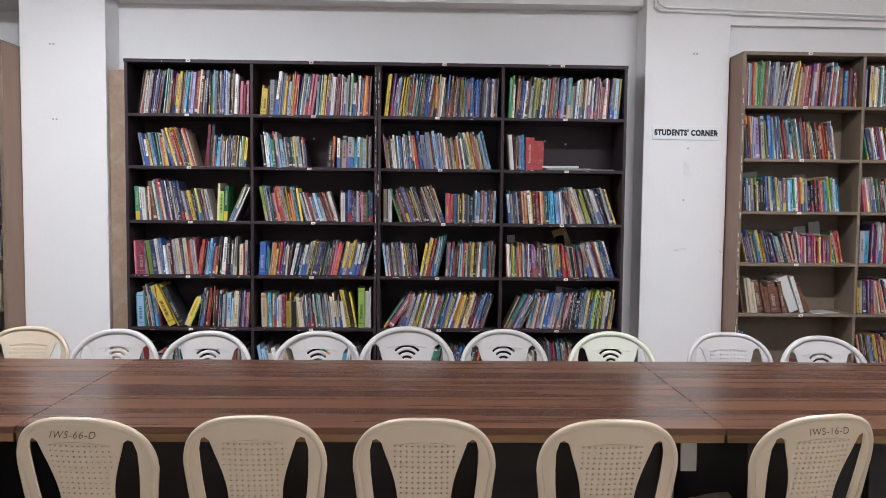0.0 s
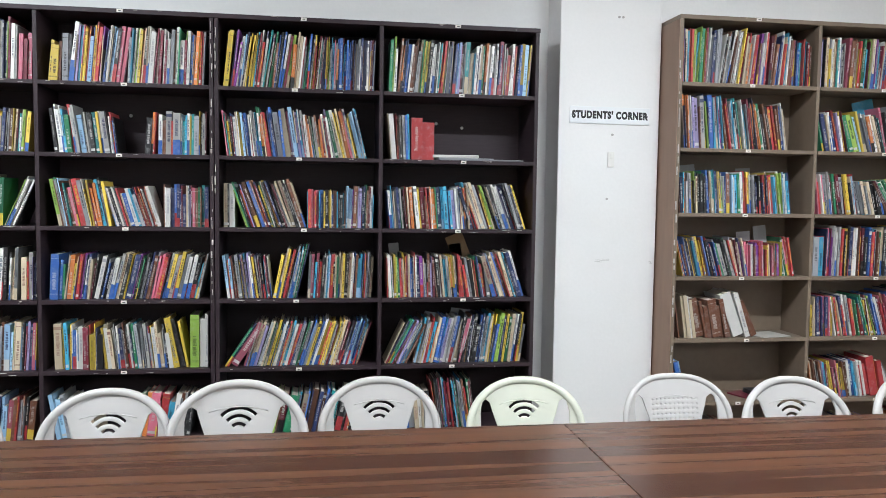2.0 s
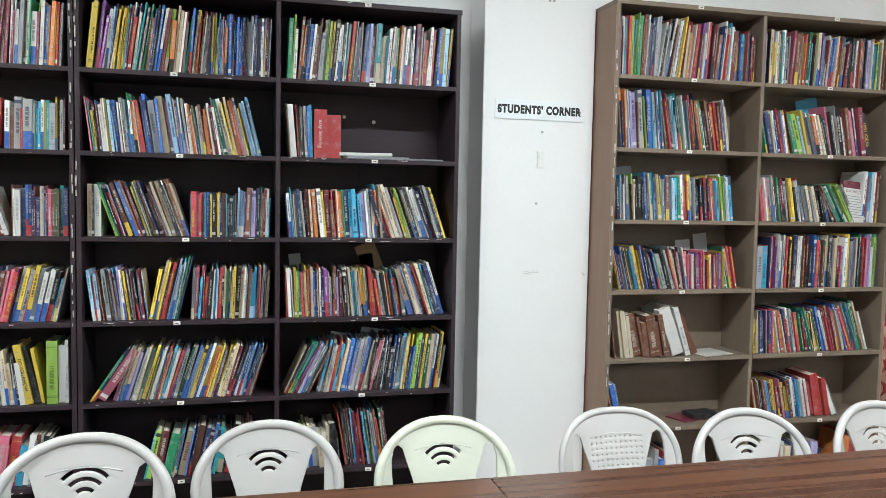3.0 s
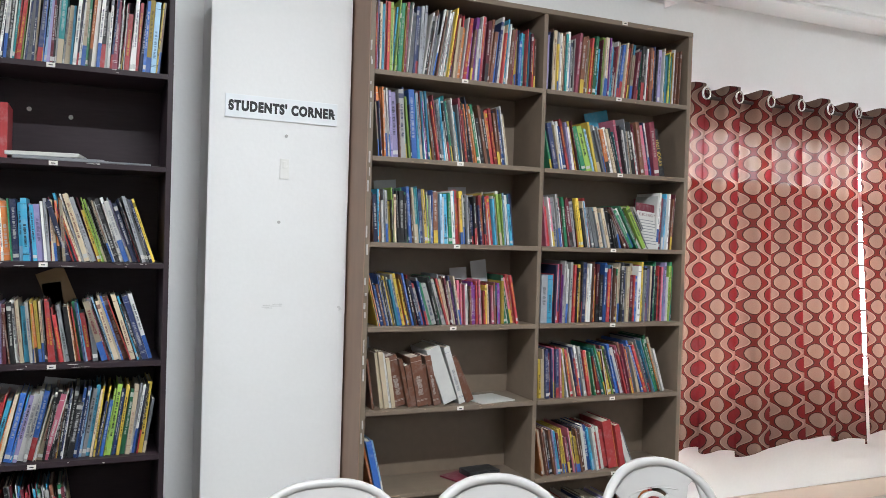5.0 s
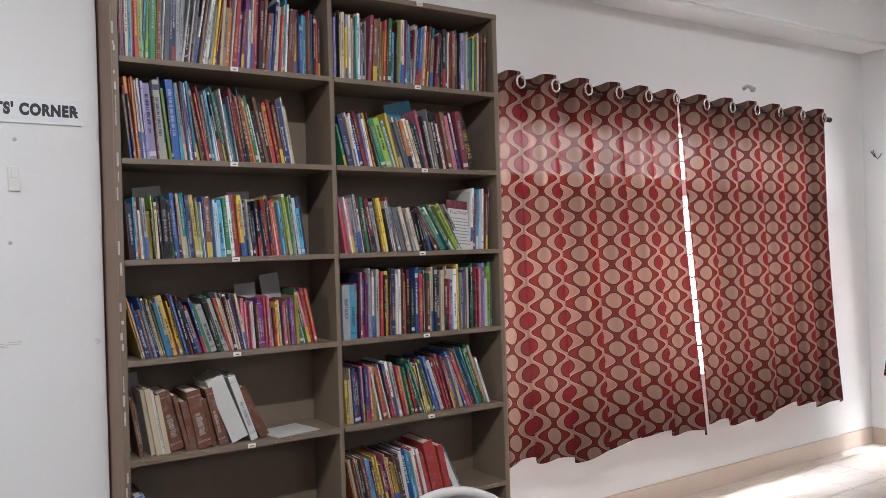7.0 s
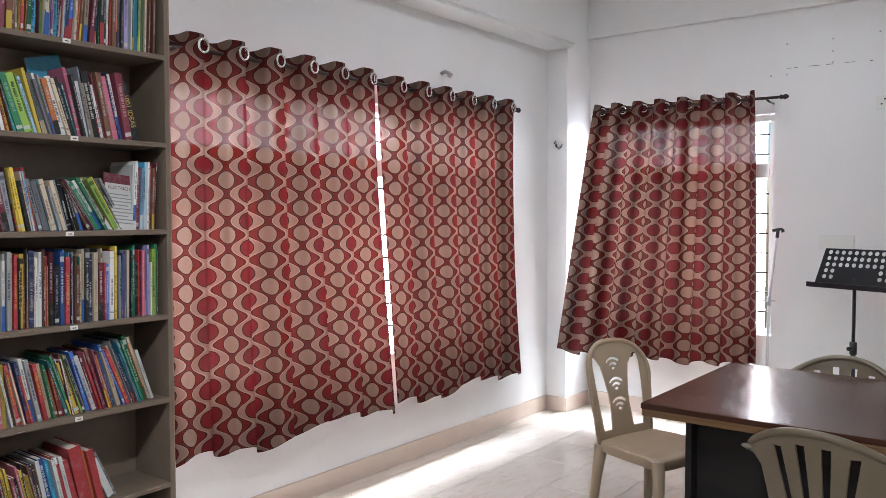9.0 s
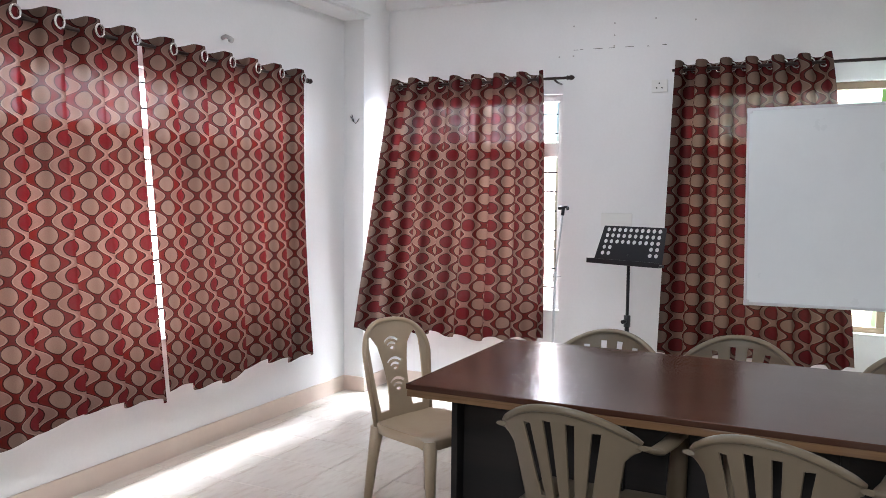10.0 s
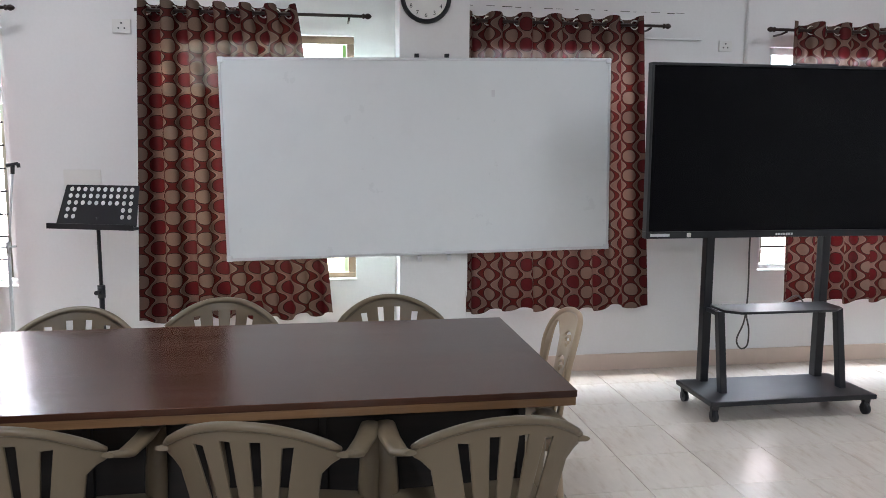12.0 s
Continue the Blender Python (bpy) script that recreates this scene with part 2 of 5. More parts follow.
def curtain_material():
    m = bpy.data.materials.new("patterned_curtain_cloth")
    m.use_nodes = True
    n, l = m.node_tree.nodes, m.node_tree.links
    n.remove(n["Principled BSDF"])

    def op(kind, a, b=None, c=None):
        k = n.new("ShaderNodeMath")
        k.operation = kind
        for i, v in enumerate((a, b, c)):
            if v is None:
                continue
            if isinstance(v, (int, float)):
                k.inputs[i].default_value = v
            else:
                l.new(v, k.inputs[i])
        return k.outputs[0]

    def blend(fac, a, b):
        k = n.new("ShaderNodeMix")
        k.data_type = "RGBA"
        l.new(fac, k.inputs[0])
        for i, v in ((6, a), (7, b)):
            if isinstance(v, tuple):
                k.inputs[i].default_value = (*v, 1)
            else:
                l.new(v, k.inputs[i])
        return k.outputs[2]

    uv = n.new("ShaderNodeUVMap")
    sep = n.new("ShaderNodeSeparateXYZ")
    l.new(uv.outputs[0], sep.inputs[0])
    pu, pv = 0.185, 0.123
    u, v = op("DIVIDE", sep.outputs[0], pu), op("DIVIDE", sep.outputs[1], pv)
    side = op("ABSOLUTE", op("SUBTRACT", op("FRACT", op("ADD", u, 0.5)), 0.5))
    field = op("SUBTRACT", op("MULTIPLY_ADD", op("COSINE", op("MULTIPLY", v, math.tau)), 0.15, 0.25), side)

    def dist(du, dv, sx):
        a = op("MULTIPLY", op("SUBTRACT", op("FRACT", op("ADD", u, 0.5 - du)), 0.5), pu * sx)
        b = op("MULTIPLY", op("SUBTRACT", op("FRACT", op("ADD", v, 0.5 - dv)), 0.5), pv)
        return op("SQRT", op("ADD", op("MULTIPLY", a, a), op("MULTIPLY", b, b)))

    beige, brown = (0.1, 0.063, 0.05), (0.014, 0.0022, 0.0018)
    col = blend(op("GREATER_THAN", field, 0.0), beige, (0.052, 0.0038, 0.003))
    col = blend(op("LESS_THAN", op("ABSOLUTE", op("SUBTRACT", field, 0.022)), 0.014), col, brown)
    col = blend(op("LESS_THAN", op("ABSOLUTE", op("ADD", field, 0.01)), 0.018), col, (0.128, 0.088, 0.072))
    d1, d2 = dist(0, 0, 0.98), dist(0.5, 0.5, 1.1)
    col = blend(op("LESS_THAN", d1, 0.0425), col, brown)
    col = blend(op("LESS_THAN", d1, 0.0385), col, (0.108, 0.073, 0.057))
    col = blend(op("LESS_THAN", d2, 0.0425), col, brown)
    col = blend(op("LESS_THAN", d2, 0.0385), col, (0.058, 0.004, 0.0055))
    weave = n.new("ShaderNodeTexNoise")
    weave.inputs["Scale"].default_value, weave.inputs["Detail"].default_value = 1.0, 3
    mp = n.new("ShaderNodeMapping")
    mp.inputs["Scale"].default_value = (160, 700, 1)
    l.new(uv.outputs[0], mp.inputs[0])
    l.new(mp.outputs[0], weave.inputs["Vector"])
    hsv = n.new("ShaderNodeHueSaturation")
    l.new(op("MULTIPLY_ADD", weave.outputs[0], 0.6, 0.7), hsv.inputs["Value"])
    l.new(col, hsv.inputs["Color"])
    dif, tra, mix = n.new("ShaderNodeBsdfDiffuse"), n.new("ShaderNodeBsdfTranslucent"), n.new("ShaderNodeMixShader")
    gls, mix2 = n.new("ShaderNodeBsdfGlossy"), n.new("ShaderNodeMixShader")
    gls.inputs["Roughness"].default_value = 0.45
    gls.inputs["Color"].default_value = (0.9, 0.85, 0.8, 1)
    l.new(hsv.outputs[0], dif.inputs[0])
    tint = n.new("ShaderNodeMix")
    tint.data_type, tint.blend_type = "RGBA", "MULTIPLY"
    tint.inputs[0].default_value = 1.0
    tint.inputs[7].default_value = (1.0, 0.84, 0.76, 1)
    l.new(hsv.outputs[0], tint.inputs[6])
    l.new(tint.outputs[2], tra.inputs[0])
    mix.inputs[0].default_value = 0.14
    l.new(dif.outputs[0], mix.inputs[1])
    l.new(tra.outputs[0], mix.inputs[2])
    mix2.inputs[0].default_value = 0.012
    l.new(mix.outputs[0], mix2.inputs[1])
    l.new(gls.outputs[0], mix2.inputs[2])
    # light through the gaps of the weave
    clear, mix3 = n.new("ShaderNodeBsdfTransparent"), n.new("ShaderNodeMixShader")
    holes = n.new("ShaderNodeTexNoise")
    holes.inputs["Scale"].default_value, holes.inputs["Detail"].default_value = 1.0, 2
    mp2 = n.new("ShaderNodeMapping")
    mp2.inputs["Scale"].default_value = (190, 420, 1)
    l.new(uv.outputs[0], mp2.inputs[0])
    l.new(mp2.outputs[0], holes.inputs["Vector"])
    share = n.new("ShaderNodeMapRange")
    share.inputs[1].default_value, share.inputs[2].default_value, share.inputs[3].default_value, share.inputs[4].default_value = 0.5, 0.68, 0.0001, 0.01
    l.new(holes.outputs[0], share.inputs[0])
    hue = n.new("ShaderNodeSeparateColor")
    l.new(col, hue.inputs[0])
    loose = op("MULTIPLY_ADD", op("LESS_THAN", hue.outputs[1], 0.05), 0.75, 0.25)
    l.new(op("MULTIPLY", share.outputs[0], loose), mix3.inputs[0])
    l.new(mix2.outputs[0], mix3.inputs[1])
    l.new(clear.outputs[0], mix3.inputs[2])
    l.new(mix3.outputs[0], n["Material Output"].inputs[0])
    return m


CURTAIN = curtain_material()
GLASS = bpy.data.materials.new("window_glass")
GLASS.use_nodes = True
_b = GLASS.node_tree.nodes["Principled BSDF"]
_b.inputs["Transmission Weight"].default_value, _b.inputs["Roughness"].default_value, _b.inputs["IOR"].default_value = 1.0, 0.02, 1.1
# ---- the room ----
WEST, EAST, SOUTH, NORTH, TOP = -5.5, 7.3, -4.5, 5.52, 3.15
T = 0.23
structure("floor", boxes((WEST - T, EAST + T, SOUTH - T, NORTH + T, -0.2, -0.004)), GROUT, "grey grout bed under glossy beige floor tiles", "floor")
structure("ceiling", boxes((WEST, EAST, SOUTH, NORTH, TOP, TOP + 0.15)), CEIL, "plain white painted ceiling", "ceiling")


def wall_with_openings(name, axis, at, lo, hi, openings, label):
    """A wall T thick whose inner face lies at the given place; openings are (from, to, sill, head)."""
    bm = bmesh.new()
    sgn = 1 if at > 0 else -1

    def block(a, b, z0, z1):
        c0, c1 = sorted((at, at + sgn * T))
        if axis == "x":
            add_box(bm, a, b, c0, c1, z0, z1)
        else:
            add_box(bm, c0, c1, a, b, z0, z1)
    cur = lo
    for a, b, z0, z1 in sorted(openings):
        block(cur, a, -0.2, TOP + 0.15)
        block(a, b, -0.2, z0)
        block(a, b, z1, TOP + 0.15)
        cur = b
    block(cur, hi, -0.2, TOP + 0.15)
    return structure(name, bm, WALL, label, "wall")


SILL, HEAD = 0.65, 2.17
WIN_A = (3.5, 6.25, 0.66, 2.12)
WIN_B = (3.97, 5.27, SILL, HEAD)
WIN_C = (1.96, 3.08, SILL, HEAD)
WIN_D = (0.14, 1.24, SILL, HEAD)
WIN_E = (-2.1, -0.8, SILL, HEAD)
wall_with_openings("wall_north", "x", NORTH, WEST - T, EAST + T, [WIN_A], "white painted plaster wall behind the bookshelves")
wall_with_openings("wall_east", "y", EAST, SOUTH, NORTH, [WIN_B, WIN_C, WIN_D, WIN_E], "white painted plaster wall with curtained windows")
wall_with_openings("wall_south", "x", SOUTH, WEST - T, EAST + T, [], "plain white painted wall")
wall_with_openings("wall_west", "y", WEST, SOUTH, NORTH, [], "plain white painted wall")

PILLAR_Y = 5.2
for name, d in (("pillar_1", (-2.445, -1.93, PILLAR_Y, NORTH, 0, TOP)), ("pillar_2", (1.36, 1.885, PILLAR_Y, NORTH, 0, TOP)),
                ("pillar_3", (6.94, EAST, 5.35, NORTH, 0, TOP)), ("pillar_4", (7.045, EAST, 1.29, 1.71, 0, TOP))):
    structure(name, boxes(d, bevel=0.006), WALL, "white painted square pillar", "pillar")
structure("beam_1", boxes((1.885, 3.45, PILLAR_Y + 0.01, NORTH, 2.58, TOP)), WALL, "white painted lintel over the shelf recess", "beam")
structure("beam_2", boxes((WEST, -2.445, PILLAR_Y + 0.01, NORTH, 2.66, TOP)), WALL, "white painted beam over the shelf recess", "beam")
structure("beam_3", boxes((-1.93, 1.36, 5.26, NORTH, 2.70, TOP)), WALL, "white painted beam over the dark shelf", "beam")
structure("beam_4", boxes((7.25, EAST, SOUTH, 5.35, 2.84, TOP)), WALL, "white painted ledge beam", "beam")
structure("wall_infill_1", boxes((-1.93, 1.36, 5.415, NORTH, 0, 2.70)), WALL, "white plaster wall behind the dark bookshelves", "wall")
structure("wall_infill_2", boxes((1.885, 3.40, 5.25, NORTH, 0, 2.58)), WALL, "white plaster wall behind the brown bookshelf", "wall")
structure("beam_5", boxes((3.45, 6.94, 5.31, NORTH, 2.72, TOP)), WALL, "white painted beam above the curtained window", "beam")


def skirting(name, *dims):
    return structure(name, boxes(*dims, bevel=0.003), SKIRT, "beige marble-look tile skirting along the wall", "skirting")


skirting("baseboard_1", (3.42, 6.94, NORTH - 0.014, NORTH, 0, 0.11))
skirting("baseboard_2", (6.926, 6.94, 5.35, NORTH - 0.014, 0, 0.11), (6.926, EAST - 0.014, 5.336, 5.35, 0, 0.11))
skirting("baseboard_3", (EAST - 0.014, EAST, SOUTH, 1.29, 0, 0.11), (EAST - 0.014, EAST, 1.71, 5.336, 0, 0.11))
skirting("baseboard_4", (7.031, 7.045, 1.276, 1.724, 0, 0.11), (7.045, EAST - 0.014, 1.276, 1.29, 0, 0.11), (7.045, EAST - 0.014, 1.71, 1.724, 0, 0.11))


def window(name, axis, at, lo, hi, sill, head, frame_material, posts, transom, label):
    """A steel window in an opening: frame, transom, mullions, grille bars and panes."""
    w = thing(name, label, "window")
    w["kind"] = "structure"

    def put(u0, u1, d0, d1, z0, z1):
        return (u0, u1, at + d0, at + d1, z0, z1) if axis == "x" else (at + d0, at + d1, u0, u1, z0, z1)
    f = 0.045
    part("window_frame", boxes(put(lo, hi, 0.06, 0.11, sill, sill + f), put(lo, hi, 0.06, 0.11, head - f, head), put(lo, lo + f, 0.06, 0.11, sill + f, head - f),
                               put(hi - f, hi, 0.06, 0.11, sill + f, head - f), bevel=0.004), frame_material, w)
    part("transom", boxes(put(lo + f, hi - f, 0.055, 0.115, transom, transom + 0.1), bevel=0.004), frame_material, w)
    edges = [lo + f] + list(posts) + [hi - f]
    for p in posts:
        part("mullion", boxes(put(p - 0.025, p + 0.025, 0.065, 0.105, sill + f, transom), put(p - 0.025, p + 0.025, 0.065, 0.105, transom + 0.1, head - f), bevel=0.004), frame_material, w)
    z = sill + f + 0.12
    while z < head - f - 0.03:
        if not transom - 0.02 < z < transom + 0.12:
            part("grille_bar", boxes(put(lo + f, hi - f, 0.04, 0.05, z, z + 0.01)), BLACKMETAL, w)
        z += 0.135
    for a, b in zip(edges, edges[1:]):
        for z0, z1 in ((sill + f, transom), (transom + 0.1, head - f)):
            g = part("pane", boxes(put(a + 0.026, b - 0.026, 0.084, 0.088, z0 + 0.002, z1 - 0.002)), GLASS, w)
            g.visible_shadow = False
    part("window_sill", boxes(put(lo, hi, 0.0, 0.23, sill - 0.001, sill + 0.012), bevel=0.003), WINFRAME, w)
    return w


window("window_1", "x", NORTH, *WIN_A, WINFRAME, (4.41, 5.33), 1.71, "white steel window with grille bars behind curtains")
window("window_2", "y", EAST, *WIN_B, WINFRAME, (4.63,), 1.74, "white steel window with grille bars behind a curtain")
window("window_3", "y", EAST, *WIN_C, BROWNFRAME, (2.52,), 1.74, "brown framed window behind a curtain")
window("window_4", "y", EAST, *WIN_D, BROWNFRAME, (0.69,), 1.74, "brown framed window behind a curtain")
window("window_5", "y", EAST, *WIN_E, WINFRAME, (-1.45,), 1.74, "white framed window behind a curtain")
# daylight in the window openings
def daylight(axis, at, lo, hi, share=1.0, high=1.0, tint=(1, 1, 1)):
    """Sky light above, light from sunlit ground below, outside one window."""
    for z0, z1, strength, color in ((0.55, 1.76, 0.4 * share, LOWCOL), (1.76, 2.3, 0.9 * share, SKYCOL)):
        u, z, w, h = (lo + hi) / 2, (z0 + z1) / 2, hi - lo + 0.3, z1 - z0
        eye, target = ((u, at + 0.3, z), (u, 0, z)) if axis == "x" else ((at + 0.3, u, z), (0, u, z))
        area_lamp("daylight", eye, target, w, h, DAY * strength * math.pi * w * h, [a * b for a, b in zip(color, tint)])
    # a fill lamp added for the high sky, shining steeply down behind the curtain
    u, w = (lo + hi) / 2, hi - lo
    eye, target = ((u, at + 0.75, 2.15), (u, at - 0.15, 0.25)) if axis == "x" else ((at + 0.75, u, 2.15), (at - 0.15, u, 0.25))
    area_lamp("high_sky", eye, target, w, 1.0, DAY * 6.0 * high * math.pi * w * 0.35, [a * b for a, b in zip(SKYCOL, tint)])


daylight("x", NORTH, *WIN_A[:2])
GREENERY = (0.92, 1.0, 0.84)
for win, share, high, tint in ((WIN_B, 1.0, 1.1, (1, 1, 1)), (WIN_C, 0.42, 0.9, GREENERY), (WIN_D, 0.22, 0.9, (1, 1, 1)), (WIN_E, 0.35, 1.5, (1, 1, 1))):
    daylight("y", EAST, *win[:2], share, high, tint)


# Backdrop colour emits by itself, in place of daylight on distant greenery.
GREEN = bpy.data.materials.new("distant_greenery")
GREEN.use_nodes = True
_n, _l = GREEN.node_tree.nodes, GREEN.node_tree.links
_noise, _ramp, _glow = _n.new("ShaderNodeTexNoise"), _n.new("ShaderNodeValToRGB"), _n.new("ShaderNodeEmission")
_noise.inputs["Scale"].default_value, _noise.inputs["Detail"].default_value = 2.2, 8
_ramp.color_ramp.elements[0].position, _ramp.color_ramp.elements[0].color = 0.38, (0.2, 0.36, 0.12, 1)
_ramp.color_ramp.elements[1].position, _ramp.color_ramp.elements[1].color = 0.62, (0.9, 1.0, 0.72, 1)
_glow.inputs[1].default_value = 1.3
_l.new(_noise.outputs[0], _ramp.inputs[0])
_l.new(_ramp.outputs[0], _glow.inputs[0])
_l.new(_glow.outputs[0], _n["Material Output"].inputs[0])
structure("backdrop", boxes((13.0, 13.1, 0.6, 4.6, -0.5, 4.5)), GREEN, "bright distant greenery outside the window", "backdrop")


def tube_light(x, y, share):
    t = thing("tube_light", "white ceiling tube light switched on", "light", "ceiling tube lights", pose(x, y, TOP))
    part("housing", boxes((-0.62, 0.62, -0.04, 0.04, -0.05, 0), bevel=0.006), CEIL, t)
    lamp = area_lamp("tube_glow", (x, y, TOP - 0.056), (x, y, 0), 1.2, 0.06, TUBE * share, TUBECOL)


# None is in view; the two near the windows are added to brighten walls.
for x, y, share in ((-1.7, 3.3, 0.98), (1.8, 2.9, 0.92), (5.6, 3.8, 0.28), (5.0, -1.0, 0.42), (-1.5, -1.8, 0.4), (3.0, -2.6, 0.2)):
    tube_light(x, y, share)
# ---- bookshelves ----
COLUMN, BROWN_COLUMN = 0.753, 0.734


CHIPPED = material("torn_pale_edge", (0.5, 0.47, 0.44), 0.7, grain=0.35, scale=60, stain=0.6, stain_scale=30, stain_color=(0.12, 0.1, 0.1))


def chip(u, length, z, height):
    """A ragged sliver of torn edging on a board's front."""
    bm = bmesh.new()
    n = 5
    low = [(u + length * k / n, z - height * random.uniform(0.15, 1.0)) for k in range(n + 1)]
    ring = [(u, z), *low[1:-1], (u + length, z)]
    front, back = [bm.verts.new((x, -0.0066, q)) for x, q in ring], [bm.verts.new((x, -0.0042, q)) for x, q in ring]
    bm.faces.new(front)
    bm.faces.new(back[::-1])
    for k in range(len(ring)):
        m = (k + 1) % len(ring)
        bm.faces.new((front[k], back[k], back[m], front[m]))
    return bm


def bookshelf(label, x0, y0, depth, columns, boards, wood, group, worn=()):
    """A shelf unit on the floor: sides, dividers, back, boards (z of their upper faces, top first) and small number tags."""
    col = BROWN_COLUMN if wood is BROWNWOOD else COLUMN
    w = columns * col
    top = boards[0]
    s = thing("bookshelf", label, "bookshelf", group, pose(x0, y0, 0))
    t = 0.018
    for a in (0, w - t):
        part("side_panel", boxes((a, a + t, 0, depth, 0, top - 0.02), bevel=0.002), wood, s)
        if wood is BROWNWOOD:
            o = a - 0.004 if a == 0 else a + t
            part("side_veneer", boxes((o, o + 0.004, 0.001, depth, 0, top - 0.021)), SIDEWOOD, s, "reddish brown outer veneer")
    part("back_panel", boxes((t, w - t, depth - 0.008, depth, 0.06, top - 0.02)), wood, s)
    part("top_board", boxes((-0.003, w + 0.003, -0.004, depth, top - 0.02, top), bevel=0.002), wood, s)
    for c in range(1, columns):
        part("divider", boxes((c * col - 0.009, c * col + 0.009, 0.003, depth - 0.008, 0.06, top - 0.02), bevel=0.002), wood, s)
    part("plinth", boxes((t, w - t, 0.03, 0.045, 0, 0.042)), wood, s)
    for c in range(columns):
        a = c * col + (t if c == 0 else 0.009)
        b = (c + 1) * col - (t if c == columns - 1 else 0.009)
        for i, z in enumerate(boards):
            if i:
                part("shelf_board", boxes((a, b, -0.002, depth - 0.008, z - 0.018, z), bevel=0.0015), wood, s)
            m = (a + b) / 2 + random.uniform(-0.03, 0.03)
            tag = part("shelf_tag", boxes((m - 0.013, m + 0.013, -0.0075, -0.0045, z - 0.016, z - 0.002)), PAPER, s, "small white numbered paper tag")
            part("tag_print", boxes((m - 0.006, m + 0.006, -0.0085, -0.0076, z - 0.011, z - 0.008)), BLACKINK, tag)
            # torn tape and chips along the board's edge
            for _ in range(9 if i else 3):
                u, l = random.uniform(a + 0.02, b - 0.06), random.choice((0.006, 0.01, 0.018, 0.03, 0.05)) * random.uniform(0.7, 1.3)
                if abs(u + l / 2 - m) > 0.06 and random.random() < 0.75:
                    part("worn_edge", chip(u, l, z - random.choice((0.002, 0.003, 0.012)), random.uniform(0.0015, 0.006)), CHIPPED if wood is DARKWOOD else EDGEWOOD, s)
    for u, z0, z1 in worn:
        z = z0
        while z < z1:
            h = random.uniform(0.01, 0.05)
            x = u + random.uniform(-0.003, 0.002)
            part("worn_edge", boxes((x - random.uniform(0.001, 0.004), x + random.uniform(0.001, 0.004), -0.0072, -0.004, z, z + h), bevel=0.0008, segments=1), CHIPPED, s)
            z += h + random.uniform(0.0, 0.03)
    return s


DARK_Z = (2.305, 1.985, 1.672, 1.345, 1.015, 0.695, 0.375, 0.06)
BROWN_Z = (2.385, 2.067, 1.752, 1.437, 1.125, 0.817, 0.5, 0.18)
chips = [(1.498, 1.0 + 0.17 * k, 1.0 + 0.17 * k + random.uniform(0.03, 0.15)) for k in range(8)]
left_shelf = bookshelf("tall dark brown laminate bookshelf full of books", -1.787, 5.105, 0.30, 2, DARK_Z, DARKWOOD, "dark bookshelves", chips)
right_shelf = bookshelf("tall dark brown laminate bookshelf beside the pillar", -0.277, 5.105, 0.30, 2, DARK_Z, DARKWOOD, "dark bookshelves", [(0.005, 2.06, 2.25), (0.005, 1.5, 1.6)])
bookshelf("tall light brown laminate bookshelf with chipped edges", 1.895, 5.008, 0.237, 2, BROWN_Z, BROWNWOOD, "brown bookshelves",
          [(0.004, 0.7 + 0.23 * k, 0.7 + 0.23 * k + random.uniform(0.05, 0.2)) for k in range(7)])
bookshelf("tall light brown laminate bookshelf behind a pillar", -3.92, 5.0, 0.30, 2, BROWN_Z, BROWNWOOD, "brown bookshelves")
for unit, x, z in ((left_shelf, 0.334, 1.88), (left_shelf, 1.087, 1.865), (right_shelf, 1.054, 1.868), (right_shelf, 1.187, 1.85)):
    dot = bmesh.new()
    disc(dot, (x, 0.288, z), (0, 1, 0), 0.008, 0.005, 12)
    part("screw_cap", dot, WHITEPLASTIC, unit, "small white screw cap")
side = solid("plywood_strip", boxes((-1.928, -1.80, 5.24, 5.26, 0, 2.26), bevel=0.002), EDGEWOOD, "raw brown plywood strip standing beside the dark bookshelf", "board")
# ---- books ----
COVER = dict(k=(0.014, 0.014, 0.016), w=(0.66, 0.65, 0.62), r=(0.42, 0.035, 0.04), m=(0.17, 0.015, 0.035), p=(0.55, 0.13, 0.2), u=(0.2, 0.035, 0.26),
             b=(0.03, 0.12, 0.42), c=(0.04, 0.33, 0.52), t=(0.02, 0.28, 0.29), g=(0.02, 0.2, 0.09), l=(0.28, 0.45, 0.07), y=(0.68, 0.48, 0.05),
             e=(0.55, 0.45, 0.31), o=(0.62, 0.19, 0.04), n=(0.17, 0.065, 0.035), s=(0.26, 0.27, 0.29), d=(0.018, 0.03, 0.1), v=(0.29, 0.25, 0.45), a=(0.3, 0.5, 0.72))
COLOUR_WORD = dict(k="black", w="white", r="red", m="maroon", p="pink", u="purple", b="blue", c="sky blue", t="teal", g="green", l="lime green", y="yellow",
                   e="cream", o="orange", n="brown", s="grey", d="navy", v="lavender", a="pale blue")
def cover(k, shade):
    c = COVER[k]
    grey = sum(c) / 3
    c = [min(0.8, max(0.004, (x * 0.96 + grey * 0.04) * (0.5, 0.86, 1.2)[shade])) for x in c]
    return material("cover_" + COLOUR_WORD[k].replace(" ", "_"), c, (0.45, 0.32, 0.38)[shade], grain=0.15, scale=11, stain=0.55, stain_scale=44, stain_color=[min(0.75, x * 0.5 + (0.02, 0.2, 0.3)[shade]) for x in c])


SHADES = {(k, i): cover(k, i) for k in COVER for i in range(3)}
COVER_MAT = {k: SHADES[k, 1] for k in COVER}
PAGES = material("page_block", (0.60, 0.55, 0.46), 0.85, grain=0.25, scale=6, stretch=(60, 1, 1))
TITLE_FOR = {k: ("w" if sum(c) < 0.75 else "k") for k, c in COVER.items()}
